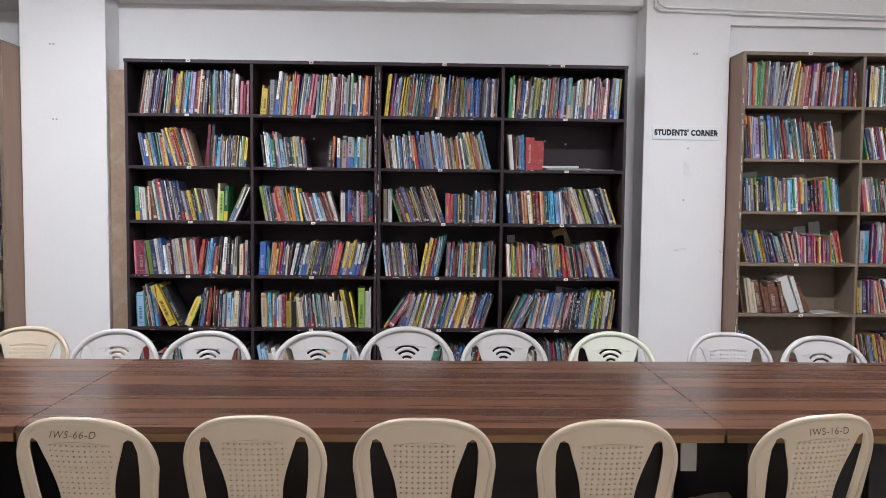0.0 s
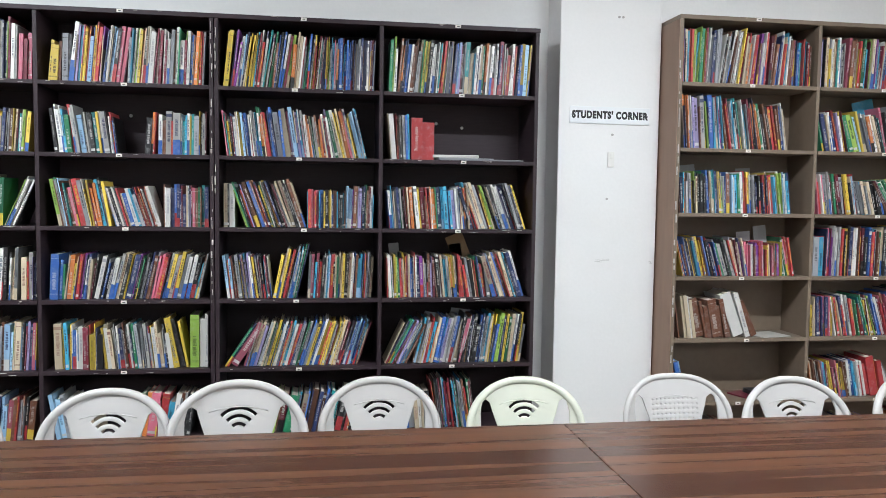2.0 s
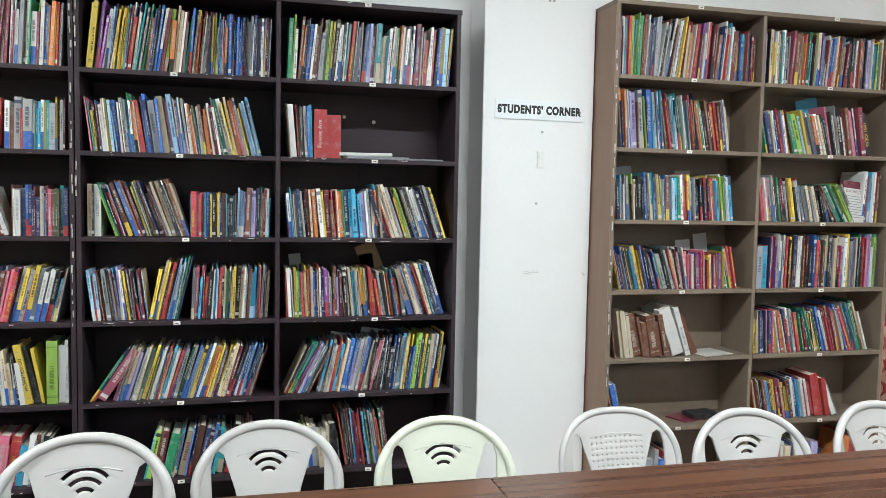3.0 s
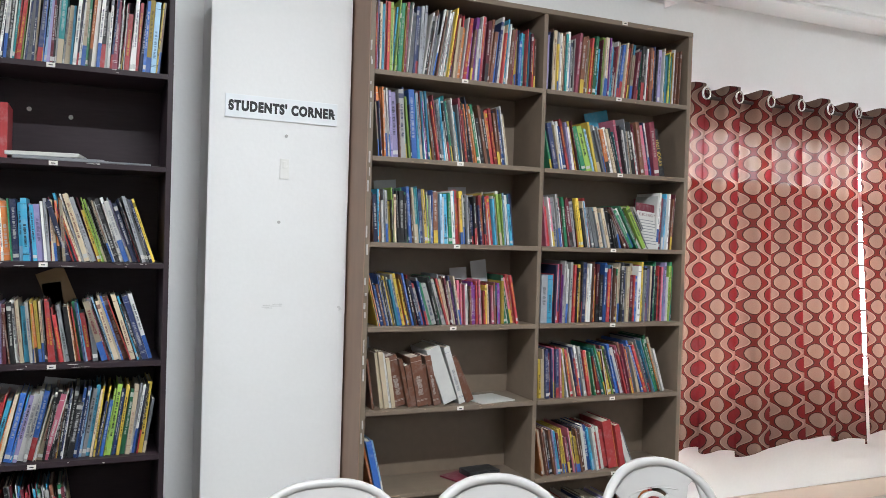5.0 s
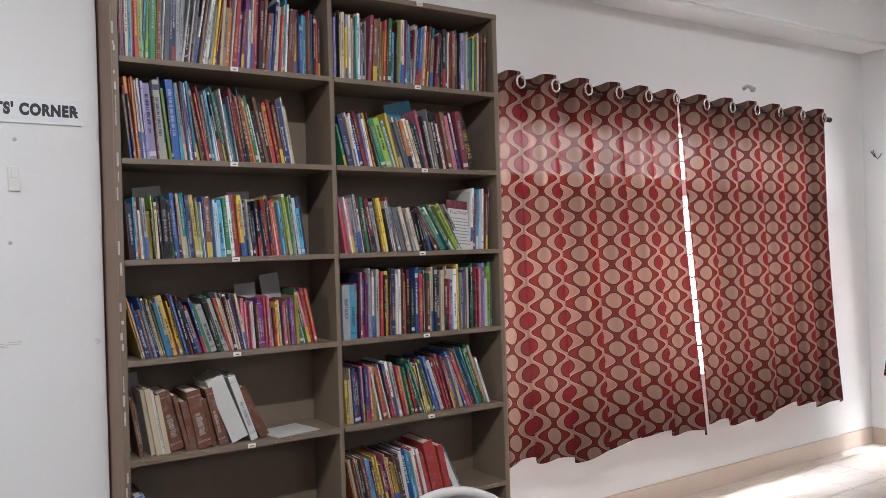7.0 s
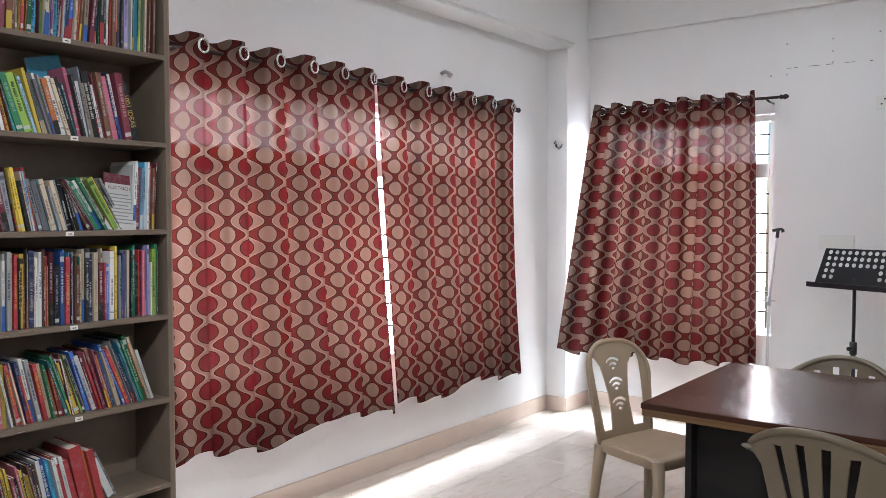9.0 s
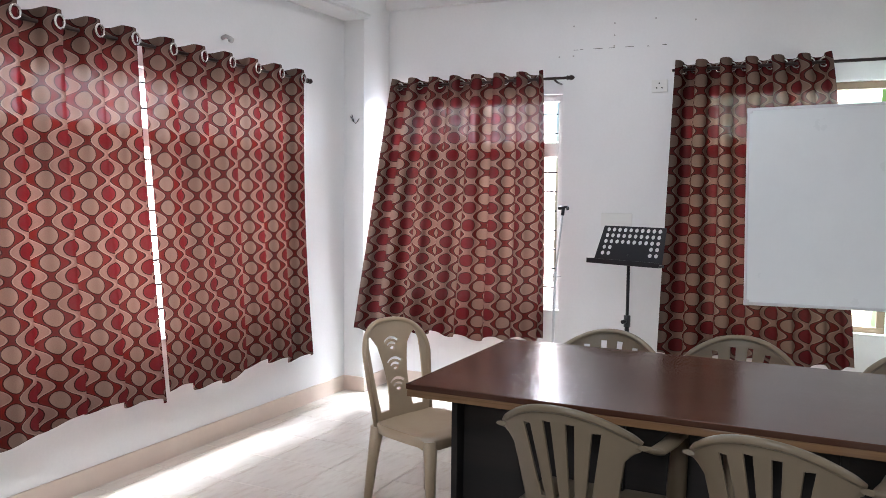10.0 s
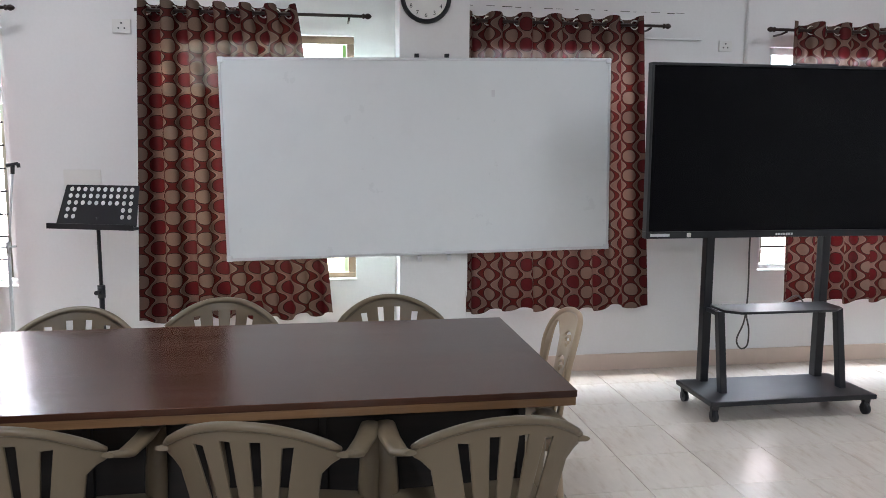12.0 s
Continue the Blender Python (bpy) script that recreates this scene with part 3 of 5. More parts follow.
TITLE_FOR.update(dict(r="y", d="w", y="k", b="w", w="d", e="m", o="w", p="w", a="d", g="w"))


INKS = {}


def title_ink(k, shade):
    """Printed lettering, softened towards the cover."""
    if (k, shade) not in INKS:
        a, b = COVER[k], COVER[TITLE_FOR[k]]
        share = (0.55, 0.75, 0.95)[(ord(k) + shade) % 3]
        INKS[k, shade] = material("spine_print", [p * (1 - share) + q * share * 0.8 for p, q in zip(a, b)], 0.45, grain=0.2, scale=50)
    return INKS[k, shade]


def book_mesh(colour, variant, shade):
    """A closed book of unit size, spine towards -y; scaled to each book's thickness, depth and height."""
    bm = bmesh.new()
    add_box(bm, 0, 1, 0, 0.02, 0, 1, 0)
    add_box(bm, 0, 0.09, 0.02, 1, 0, 1, 0)
    add_box(bm, 0.91, 1, 0.02, 1, 0, 1, 0)
    add_box(bm, 0.09, 0.91, 0.02, 0.975, 0.012, 0.982, 1)
    rng = random.Random(variant * 31 + ord(colour))
    def lettering(z, z1, w):
        while z < z1:
            h = rng.uniform(0.006, 0.016)
            add_box(bm, 0.5 - w * rng.uniform(0.7, 1), 0.5 + w * rng.uniform(0.5, 1), -0.004, 0, z, z + h, 2)
            z += h + rng.choice((0.004, 0.004, 0.006, 0.02))

    if variant == 0:
        lettering(rng.uniform(0.25, 0.4), rng.uniform(0.7, 0.92), 0.25)
    elif variant == 1:
        add_box(bm, 0.05, 0.95, -0.004, 0, 0.05, 0.11, 3)
        lettering(0.35, 0.85, 0.25)
    elif variant == 2:
        add_box(bm, 0.0, 1.0, -0.004, 0, 0.87, 0.94, 2)
        lettering(0.3, 0.8, 0.25)
    elif variant == 3:
        for z in (0.1, 0.12, 0.9):
            add_box(bm, 0.0, 1.0, -0.004, 0, z, z + 0.008, 2)
        lettering(0.22, 0.6, 0.25)
    elif variant == 4:
        add_box(bm, 0.0, 1.0, -0.004, 0, 0.0, rng.uniform(0.2, 0.36), 3)
        lettering(0.45, 0.85, 0.25)
    other = rng.choice("wyerbka") if variant == 4 else "w"
    return mesh_of("book", bm, SHADES[colour, shade], PAGES, title_ink(colour, shade), COVER_MAT[other])


book_meshes = {}
joined = {}


def book(colour, x, y, z, thick, depth, height, lean, rng, group, apart, plain=False):
    key = (colour, rng.choice((3, 5) if plain else (0, 0, 1, 1, 2, 3, 3, 4, 4, 5)), 1 if plain else rng.choice((0, 1, 1, 2, 2)))
    if key not in book_meshes:
        book_meshes[key] = book_mesh(*key)
    a = radians(lean)
    at = (x - thick * math.cos(a), y, z + thick * math.sin(a)) if lean > 0 else (x, y, z)
    m = pose(*at, 0, lean, rng.uniform(-1.5, 1.5) if abs(lean) < 2 else 0) @ Matrix.Diagonal((thick, depth, height, 1))
    if not apart:
        joined.setdefault(group, []).append((book_meshes[key], m))
        return
    ob = new("book", book_meshes[key])
    ob.matrix_basis = m
    size = "thin" if thick < 0.018 else "thick" if thick > 0.036 else "slim"
    how = "leaning" if abs(lean) > 6 else "standing upright"
    tagged(ob, f"{size} {COLOUR_WORD[colour]} book {how} on the {group} shelf", "book", f"books on the {group} shelf")


def join_books(group, label):
    """All the books of one shelf group in one mesh."""
    verts, faces, slots, mats = [], [], [], []
    for me, m in joined[group]:
        k = len(verts)
        verts += [m @ v.co for v in me.vertices]
        for p in me.polygons:
            faces.append([k + v for v in p.vertices])
            mat = me.materials[p.material_index]
            if mat not in mats:
                mats.append(mat)
            slots.append(mats.index(mat))
    me = bpy.data.meshes.new("books")
    me.from_pydata(verts, [], faces)
    for mat in mats:
        me.materials.append(mat)
    me.polygons.foreach_set("material_index", slots)
    return tagged(new("books", me), label, "books", kind="stuff")


def fill(x0, y0, z, segments, group, seed, apart):
    """Books along one shelf: segments of (from, to, lean, height, colours), in shares of the column's width."""
    rng = random.Random(seed)
    for a, b, lean, height, colours in segments:
        colours = colours.replace(" ", "")
        inner = (BROWN_COLUMN if group == "brown" else COLUMN) - 0.04
        room = (b - a) * inner
        swing = abs(math.sin(radians(lean))) * height
        room = max(room - swing, 0.35 * room)
        # some letters stand for two thin books
        series = len(set(colours)) <= 2
        if len(colours) > 3 and not series:
            colours = "".join(ch + "".join(rng.choice(ch + "wwesykrmdnc" + ch) for _ in range(rng.choice((0, 1, 1, 2)))) for ch in colours)
        weights = [rng.choice((0.35, 0.5, 0.7, 0.9, 1.2, 1.7)) * rng.uniform(0.85, 1.15) for _ in colours]
        unit = room * math.cos(radians(lean)) / sum(weights)
        x = x0 + 0.02 + a * inner + (0 if lean > 0 else swing)
        for ch, wgt in zip(colours, weights):
            th = wgt * unit
            step = th / math.cos(radians(lean))
            h = height * rng.choice((0.8, 0.9, 0.93, 0.96, 0.98, 1.0, 1.0, 1.03)) * rng.uniform(0.98, 1.02)
            book(ch, x + (step if lean > 0 else 0), y0 + rng.uniform(0.02, 0.045), z + 0.0005, th * 0.96, rng.uniform(0.15, 0.19), h, lean + rng.uniform(-1.6, 1.6) * min(1, abs(lean) / 4), rng, group, apart, series)
            x += step


def shelf_rows(x0, y0, boards, rows, group, seed, apart=False):
    for i, row in enumerate(rows):
        fill(x0, y0, boards[i + 1], row, group, seed + i, apart and i < 2)


D = "dark"
shelf_rows(-1.787, 5.105, DARK_Z, [
    [(.07, .31, 9, .26, "gewsuavbwe"), (.28, .68, 6, .262, "teumyttcwvrn"), (.66, .92, 2, .262, "ngsevbbwlw"), (.92, 1, 2, .2, "pmp")],
    [(.06, .32, -10, .2, "sbeowgtvy"), (.26, .55, -16, .235, "wyrrgulp"), (.62, .71, 5, .255, "mmk"), (.68, .99, 4, .19, "nbcvyewrnetl")],
    [(.02, .17, -3, .2, "gwwd"), (.14, .45, -9, .245, "nerrewrbd"), (.40, .70, -13, .19, "nsykytcew"), (.72, .82, 2, .225, "elg"), (.82, 1, 23, .23, "leww")],
    [(.02, .13, -2, .21, "pms"), (.10, .56, -7, .22, "slwsbwseersp"), (.55, .76, 8, .22, "prracbs"), (.74, .91, 4, .235, "kkkes"), (.91, 1, 1, .21, "ewvd")],
    [(.02, .12, -2, .21, "tag"), (.08, .25, -9, .25, "eebca"), (.15, .45, -25, .27, "yyk"), (.42, .6, 24, .2, "wyl"), (.55, .7, 9, .24, "dsmr"), (.68, 1, 3, .22, "nesnaleacvp")],
    [(.05, .55, -8, .2, "sksdgkre"), (.6, .98, 5, .2, "ksaprsk")]], D, 11)
shelf_rows(-1.787 + COLUMN, 5.105, DARK_Z, [
    [(.03, .12, 4, .2, "yyn"), (.11, .18, 3, .22, "sk"), (.15, .38, 6, .255, "wvpyabrou"), (.35, .53, 8, .255, "dwwapm"), (.5, .73, 5, .25, "swlyeepm"), (.71, .98, 3, .25, "wwsnglbynor")],
    [(.03, .25, -7, .21, "kwwgwwa"), (.22, .44, -7, .185, "wstwkab"), (.60, .68, 5, .205, "kor"), (.68, .98, 1, .19, "wwwwtwtsk")],
    [(.02, .4, -11, .215, "lgatprwyyok"), (.34, .7, -17, .19, "eswskbcrrn"), (.71, .99, 0, .19, "nwbddsvpgt")],
    [(.02, .12, 3, .2, "bbg"), (.1, .31, 7, .2, "eouuwe"), (.28, .99, 13, .21, "wkbwekyugksdprwrswkn")],
    [(.03, .13, -2, .21, "eyc"), (.1, .36, 0, .2, "wnbawmye"), (.32, .78, -6, .205, "yewwdkwgsbvsek"), (.71, .86, -12, .235, "kky"), (.87, .98, 0, .25, "lww")],
    [(.0, .3, -10, .2, "aswbk"), (.5, .9, 8, .2, "kgoprsk")]], D, 31)
shelf_rows(-0.277, 5.105, DARK_Z, [
    [(.02, .09, 6, .255, "yy"), (.06, .48, 8, .255, "dduwaeyycmvwtewgbbl"), (.44, .69, 6, .25, "oewgbwrmtd"), (.66, .99, 2, .235, "yylcpobbbbbdswdvmb")],
    [(.01, .30, -7, .2, "ptmbeabwwco"), (.22, .55, -8, .225, "gdbdbvavcw"), (.50, .72, -8, .19, "poegeoom"), (.63, .94, -13, .235, "wvsgyopyaw")],
    [(.02, .09, 0, .2, "ekw"), (.06, .55, -19, .225, "lgvnsbdgkyoydwekn"), (.55, .80, 0, .175, "cpppbyybcpc"), (.8, .99, 2, .2, "aauvdgnm")],
    [(.01, .33, -7, .2, "aansvvwysbcd"), (.33, .56, 12, .25, "yydkbcgl"), (.55, .99, 3, .21, "kpprwcakgyewbncyvk")],
    [(.02, .26, 33, .24, "gdp"), (.14, .98, 17, .22, "pevwegslyaabeswsgbaybyyyyywmbabae")],
    [(.3, .9, 12, .2, "tlgvbkndbtkkro")]], D, 51)
shelf_rows(-0.277 + COLUMN, 5.105, DARK_Z, [
    [(.02, .09, 3, .255, "glw"), (.08, .45, 5, .245, "nodbnseglykwdktlwd"), (.42, .99, 4, .245, "ddnbavmktcdgowwdpwprwrbae")],
    [(.01, .08, -6, .215, "ew"), (.07, .17, -3, .205, "rkwb"), (.25, .335, 0, .185, "r")],
    [(.01, .6, -5, .2, "bcegwgerowynogcbvwbeoek"), (.48, .97, -19, .225, "drewesllkekwvdskd")],
    [(.01, .35, -3, .205, "regblgkeoebdrukv"), (.33, .55, -6, .2, "nwewoekr"), (.5, .73, -9, .2, "erweorgr"), (.64, .97, -19, .225, "ekaebenkd")],
    [(.01, .30, 27, .225, "eguvwas"), (.2, .6, 13, .225, "newwrodbvbwep"), (.5, .99, 8, .235, "kkkkkbacyblgdbgesdk")],
    [(.1, .35, -5, .18, "elewk"), (.33, .65, -8, .245, "rsgbmrdtgewgmk")]], D, 71)
B = "brown"
shelf_rows(1.895, 5.008, BROWN_Z, [
    [(.01, .11, 0, .26, "grvesl"), (.10, .31, 3, .262, "ylglytgds"), (.28, .51, 9, .262, "wwskwwtye"), (.46, .87, 5, .255, "eeoruwrpmnbwerwa"), (.83, .99, 1, .225, "lydbctrgt")],
    [(.01, .34, -5, .255, "eoowvnwglbsw"), (.27, .6, -9, .245, "uglrkswtgwcgkk"), (.5, .84, -10, .225, "roogknorndbw")],
    [(.01, .22, -4, .195, "noswylekkk"), (.18, .37, -5, .205, "ggbtceyl"), (.34, .57, -4, .2, "wbawcwgroy"), (.54, .72, -6, .19, "wskkwdk"), (.66, .89, -7, .205, "yewwyylac")],
    [(.0, .3, -14, .195, "yobbkyewynbk"), (.22, .5, -17, .185, "nrbgkgge"), (.40, .56, -12, .195, "swwuse"), (.53, .83, -3, .168, "pprrppuupprrppppuu"), (.78, .93, -12, .2, "gprrk")],
    [(.0, .06, -9, .2, "nn"), (.05, .18, -9, .21, "eewe"), (.13, .46, -12, .2, "nnnnnnnn"), (.36, .6, -20, .225, "ww"), (.5, .65, -26, .185, "n")],
    [(.0, .13, -14, .2, "oba")],
    [(.1, .5, 4, .2, "kswbrd")]], B, 91, True)
shelf_rows(1.895 + BROWN_COLUMN, 5.008, BROWN_Z, [
    [(.01, .2, 1, .245, "vdkesetbw"), (.2, .51, 4, .245, "pneyrogmlpuwm"), (.47, .69, 6, .235, "weabegmp"), (.65, .98, 2, .235, "wgkwroubvwggltoyrn")],
    [(.0, .25, -12, .2, "gewbvdy"), (.18, .55, -16, .2, "tglabwoet"), (.5, .84, -11, .23, "pkskwmpmw")],
    [(.0, .2, -8, .205, "prpwwgn"), (.14, .36, -10, .2, "mskyeab"), (.3, .57, -14, .17, "sssseksw"), (.45, .82, -30, .2, "nmggelsw"), (.83, .98, 3, .245, "wawpm")],
    [(.01, .11, 0, .2, "scr"), (.1, .98, 1, .245, "dpuewbkyyenorykbcsgedkyebbasrbvsdgkrmpnvplg")],
    [(.01, .2, -3, .2, "yedmpapy"), (.13, .5, -12, .205, "wswmrmprwgorw"), (.38, .75, -17, .215, "tgylbwpponb"), (.63, .94, -20, .245, "bewksgo")],
    [(.0, .3, -11, .19, "oornkveeypy"), (.23, .5, -12, .19, "yndwbcww"), (.40, .65, -12, .205, "rror"), (.55, .70, -25, .2, "ws")],
    [(.1, .6, 0, .2, "kgprwdv"), (.75, .95, 4, .21, "oorr")]], B, 121, True)
shelf_rows(-3.96 + BROWN_COLUMN + 0.04, 5.0, BROWN_Z, [[(.3, .98, 2, .23, "wasebngprkewd")], [(.4, .98, 3, .22, "wwebagks")], [(.4, .98, -5, .22, "swnlekd")], [(.3, .97, 4, .2, "tlewgbs")], [(.5, .97, 2, .21, "wewee")], [(.3, .8, 4, .2, "kseb")], [(.2, .7, 4, .2, "kdsb")]], B, 151)

join_books(D, "rows of mixed colourful books filling the dark bookshelves")
join_books(B, "mixed books on low shelves of the brown bookshelves")


def flat_sheet(name, label, x, y, z, w, d, h, turn, mat, tilt=0.0):
    ob = solid(name, boxes((-w / 2, w / 2, -d / 2, d / 2, 0, h), bevel=min(0.002, h / 3), segments=1), mat, label, name.replace("_", " "))
    ob.matrix_basis = pose(x, y, z, tilt, 0, turn)
    return ob


xd = -0.277 + COLUMN
flat_sheet("magazine", "grey magazine lying flat on the dark shelf", xd + 0.40, 5.20, 1.6725, 0.27, 0.18, 0.012, 6, COVER_MAT["s"])
flat_sheet("magazine", "pale printed magazine lying on top of another", xd + 0.37, 5.21, 1.685, 0.22, 0.17, 0.014, -8, COVER_MAT["w"])
flat_sheet("magazine", "thin grey magazine lying flat on the dark shelf", xd + 0.60, 5.19, 1.6725, 0.17, 0.15, 0.007, 3, COVER_MAT["s"])
flat_sheet("paper_sheet", "white paper lying flat on the brown shelf", 1.895 + 0.56, 5.09, 0.8175, 0.17, 0.15, 0.004, 12, COVER_MAT["w"])
flat_sheet("booklet", "small black booklet with a white label on the brown shelf", 1.895 + 0.55, 5.12, 0.5085, 0.14, 0.09, 0.022, 4, COVER_MAT["k"])
flat_sheet("booklet", "red booklet lying flat on the brown shelf", 1.895 + 0.49, 5.13, 0.5005, 0.17, 0.12, 0.007, 20, COVER_MAT["m"])


def lettered_book(colour, x, y, z, thick, depth, height, lean, text, ink, size):
    """A book whose spine title can be read, from top to bottom."""
    me = book_mesh(colour, 5, 1)
    me.transform(Matrix.Diagonal((thick, depth, height, 1)))
    ob = tagged(new("book", me), f"{COLOUR_WORD[colour]} book with the spine title {text}", "book", "books with readable spines")
    ob.matrix_basis = pose(x, y, z, 0, lean, 0)
    tx = bpy.data.curves.new("spine_title", "FONT")
    tx.body, tx.size, tx.align_x, tx.align_y, tx.extrude = text, size, "CENTER", "CENTER", 0.0003
    t = new("spine_title", tx)
    t.data.materials.append(COVER_MAT[ink])
    t.parent = ob
    t.matrix_basis = Matrix(((0, 1, 0, thick * 0.5), (0, 0, -1, -0.0008), (-1, 0, 0, height * 0.5), (0, 0, 0, 1)))
    return ob


xb = 1.895 + BROWN_COLUMN
lettered_book("k", xb + 0.60, 5.03, 1.7525, 0.028, 0.18, 0.205, -14, "1001 IDEAS", "y", 0.024)
lettered_book("r", xd + 0.145, 5.13, 1.6725, 0.052, 0.17, 0.197, 0, "easy learning", "w", 0.022)
lettered_book("y", -1.787 + 2 * COLUMN - 0.185, 5.13, 0.6955, 0.026, 0.17, 0.235, -11, "DO YOU KNOW", "k", 0.017)


def loose_sheet(label, x, y, z, w, h, lean, mat, tip=0.0):
    ob = solid("card", boxes((0, w, 0, 0.0012, 0, h)), mat, label, "card")
    ob.matrix_basis = pose(x, y, z, tip, lean, 0)


CARD = material("grey_card", (0.36, 0.37, 0.38), 0.5, grain=0.1, stain=0.3)
KRAFT = material("brown_card", (0.30, 0.2, 0.11), 0.7, grain=0.15, stain=0.3)
for x, z, w, h, lean, mat in ((1.895 + 0.10, 1.4375, 0.09, 0.235, -6, CARD), (1.895 + 0.42, 1.1255, 0.075, 0.215, -4, CARD), (1.895 + 0.53, 1.1255, 0.07, 0.245, -8, CARD),
                              (1.895 + 0.04, 0.8175, 0.06, 0.25, -6, CARD), (1.895 + 0.40, 1.4375, 0.08, 0.225, -3, CARD), (xb + 0.03, 0.5005, 0.06, 0.235, -6, CARD),
                              (xb + 0.35, 1.7525, 0.12, 0.265, -14, COVER_MAT["c"]), (xd + 0.08, 1.0155, 0.05, 0.25, -6, CARD), (xd + 0.40, 1.0155, 0.06, 0.25, -10, CARD),
                              (xd + 0.45, 1.0155, 0.09, 0.30, -22, KRAFT), (-1.72, 1.6725, 0.07, 0.215, 3, CARD), (xd + 0.2, 0.696, 0.1, 0.235, 10, CARD), (xd + 0.34, 0.696, 0.14, 0.25, 8, CARD)):
    loose_sheet("thin card sticking up behind a row of books", x, (5.155 if x > 1.8 else 5.29), z, w, h, lean, mat)
leaflet = thing("booklet", "white leaflet titled ELECTRICITY leaning on the books", "booklet", at=pose(xb + 0.49, 5.04, 1.4375, -8, 6, 0))
part("cover", boxes((0, 0.125, 0, 0.006, 0, 0.205), bevel=0.001, segments=1), COVER_MAT["m"], leaflet)
page = part("page", boxes((0.004, 0.122, -0.0012, -0.0002, 0.004, 0.17)), COVER_MAT["w"], leaflet, "white printed page")
tx = bpy.data.curves.new("title", "FONT")
tx.body, tx.size, tx.align_x, tx.extrude = "ELECTRICITY", 0.0165, "CENTER", 0.0002
tt = new("title", tx)
tt.data.materials.append(COVER_MAT["m"])
tt.parent = page
tt.matrix_basis = pose(0.063, -0.0016, 0.15, 90, 0, 0)
for k in range(9):
    part("print_line", boxes((0.014, 0.112 - 0.02 * (k % 3 == 2), -0.0017, -0.0013, 0.03 + k * 0.0125, 0.0335 + k * 0.0125)), COVER_MAT["s"], page)
# ---- tables ----
def table(label, length, width, group, at, wood):
    """A laminate meeting table with a lighter edge band, end panels and a dark modesty panel; its grain runs along x."""
    t = thing("table", label, "table", group, at)
    l, w, h = length / 2, width / 2, 0.75
    part("tabletop", boxes((-l + 0.0005, l - 0.0005, -w, w, h - 0.022, h), bevel=0.002), wood, t)
    part("edge_band", boxes((-l + 0.004, l - 0.004, -w + 0.002, w - 0.002, h - 0.05, h - 0.0225), bevel=0.003), TABLEEDGE, t)
    for s in (-1, 1):
        a, b = sorted((s * (l - 0.13), s * (l - 0.155)))
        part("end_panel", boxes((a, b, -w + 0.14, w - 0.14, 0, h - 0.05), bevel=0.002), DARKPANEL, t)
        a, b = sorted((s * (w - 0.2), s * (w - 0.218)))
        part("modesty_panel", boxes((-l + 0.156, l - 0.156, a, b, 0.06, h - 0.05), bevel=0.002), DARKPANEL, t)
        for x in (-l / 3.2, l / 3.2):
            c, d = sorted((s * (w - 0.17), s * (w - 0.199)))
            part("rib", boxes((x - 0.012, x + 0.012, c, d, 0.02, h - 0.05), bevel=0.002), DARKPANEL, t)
    return t


for x, length in ((-2.46, 2.3035), (-0.155, 2.3035), (1.858, 1.72)):
    table("long brown walnut laminate meeting table with worn edges", length, 1.08, "tables in a row", pose(x, 3.34, 0), TABLEWOOD)
table("dark brown walnut laminate meeting table by the windows", 2.31, 1.08, "", pose(5.135, 2.56, 0, 0, 0, 90), TABLEDARK)
plate = solid("socket_plate", boxes((0.895, 0.95, 2.935, 2.948, 0.56, 0.69), bevel=0.003), CABLE, "grey socket plate fixed under the table", "socket")


# ---- plastic chairs ----
def cut_out(outer, holes, thick, bevel=0.003):
    """A flat plate in the xz plane with holes, from closed outlines, as a bmesh."""
    cu = bpy.data.curves.new("outline", "CURVE")
    cu.dimensions, cu.fill_mode, cu.extrude, cu.bevel_depth, cu.bevel_resolution = "2D", "BOTH", thick / 2 - bevel, bevel, 1
    for ring in [outer] + holes:
        sp = cu.splines.new("POLY")
        sp.points.add(len(ring) - 1)
        sp.use_cyclic_u = True
        for p, (x, z) in zip(sp.points, ring):
            p.co = (x, z, 0, 1)
    ob = bpy.data.objects.new("outline", cu)
    scene.collection.objects.link(ob)
    me = bpy.data.meshes.new_from_object(ob.evaluated_get(bpy.context.evaluated_depsgraph_get()))
    bpy.data.objects.remove(ob)
    bm = bmesh.new()
    bm.from_mesh(me)
    bpy.data.meshes.remove(me)
    bpy.data.curves.remove(cu)
    for v in bm.verts:
        v.co = Vector((v.co.x, -v.co.z, v.co.y))
    bmesh.ops.remove_doubles(bm, verts=bm.verts[:], dist=0.00005)
    return bm


def slice_bend(bm, xs, zs, bend):
    for x in xs:
        bmesh.ops.bisect_plane(bm, geom=bm.verts[:] + bm.edges[:] + bm.faces[:], plane_co=(x, 0, 0), plane_no=(1, 0, 0))
    for z in zs:
        bmesh.ops.bisect_plane(bm, geom=bm.verts[:] + bm.edges[:] + bm.faces[:], plane_co=(0, 0, z), plane_no=(0, 0, 1))
    for v in bm.verts:
        v.co = bend(v.co)
    return bm


def smooth(ob, angle=40):
    ob.data.polygons.foreach_set("use_smooth", [True] * len(ob.data.polygons))
    ob.data.set_sharp_from_angle(angle=radians(angle))
    return ob


def arc_slot(cx, cz, radius, width, half, n=10):
    a = [(-half + 2 * half * i / n) for i in range(n + 1)]
    outer = [(cx + (radius + width / 2) * math.sin(t), cz + (radius + width / 2) * math.cos(t)) for t in a]
    inner = [(cx + (radius - width / 2) * math.sin(t), cz + (radius - width / 2) * math.cos(t)) for t in reversed(a)]
    return outer + inner


def rounded_hole(x, z, r, n=5):
    return [(x + r * math.cos(i * math.tau / n + 0.3), z + r * math.sin(i * math.tau / n + 0.3)) for i in range(n)]


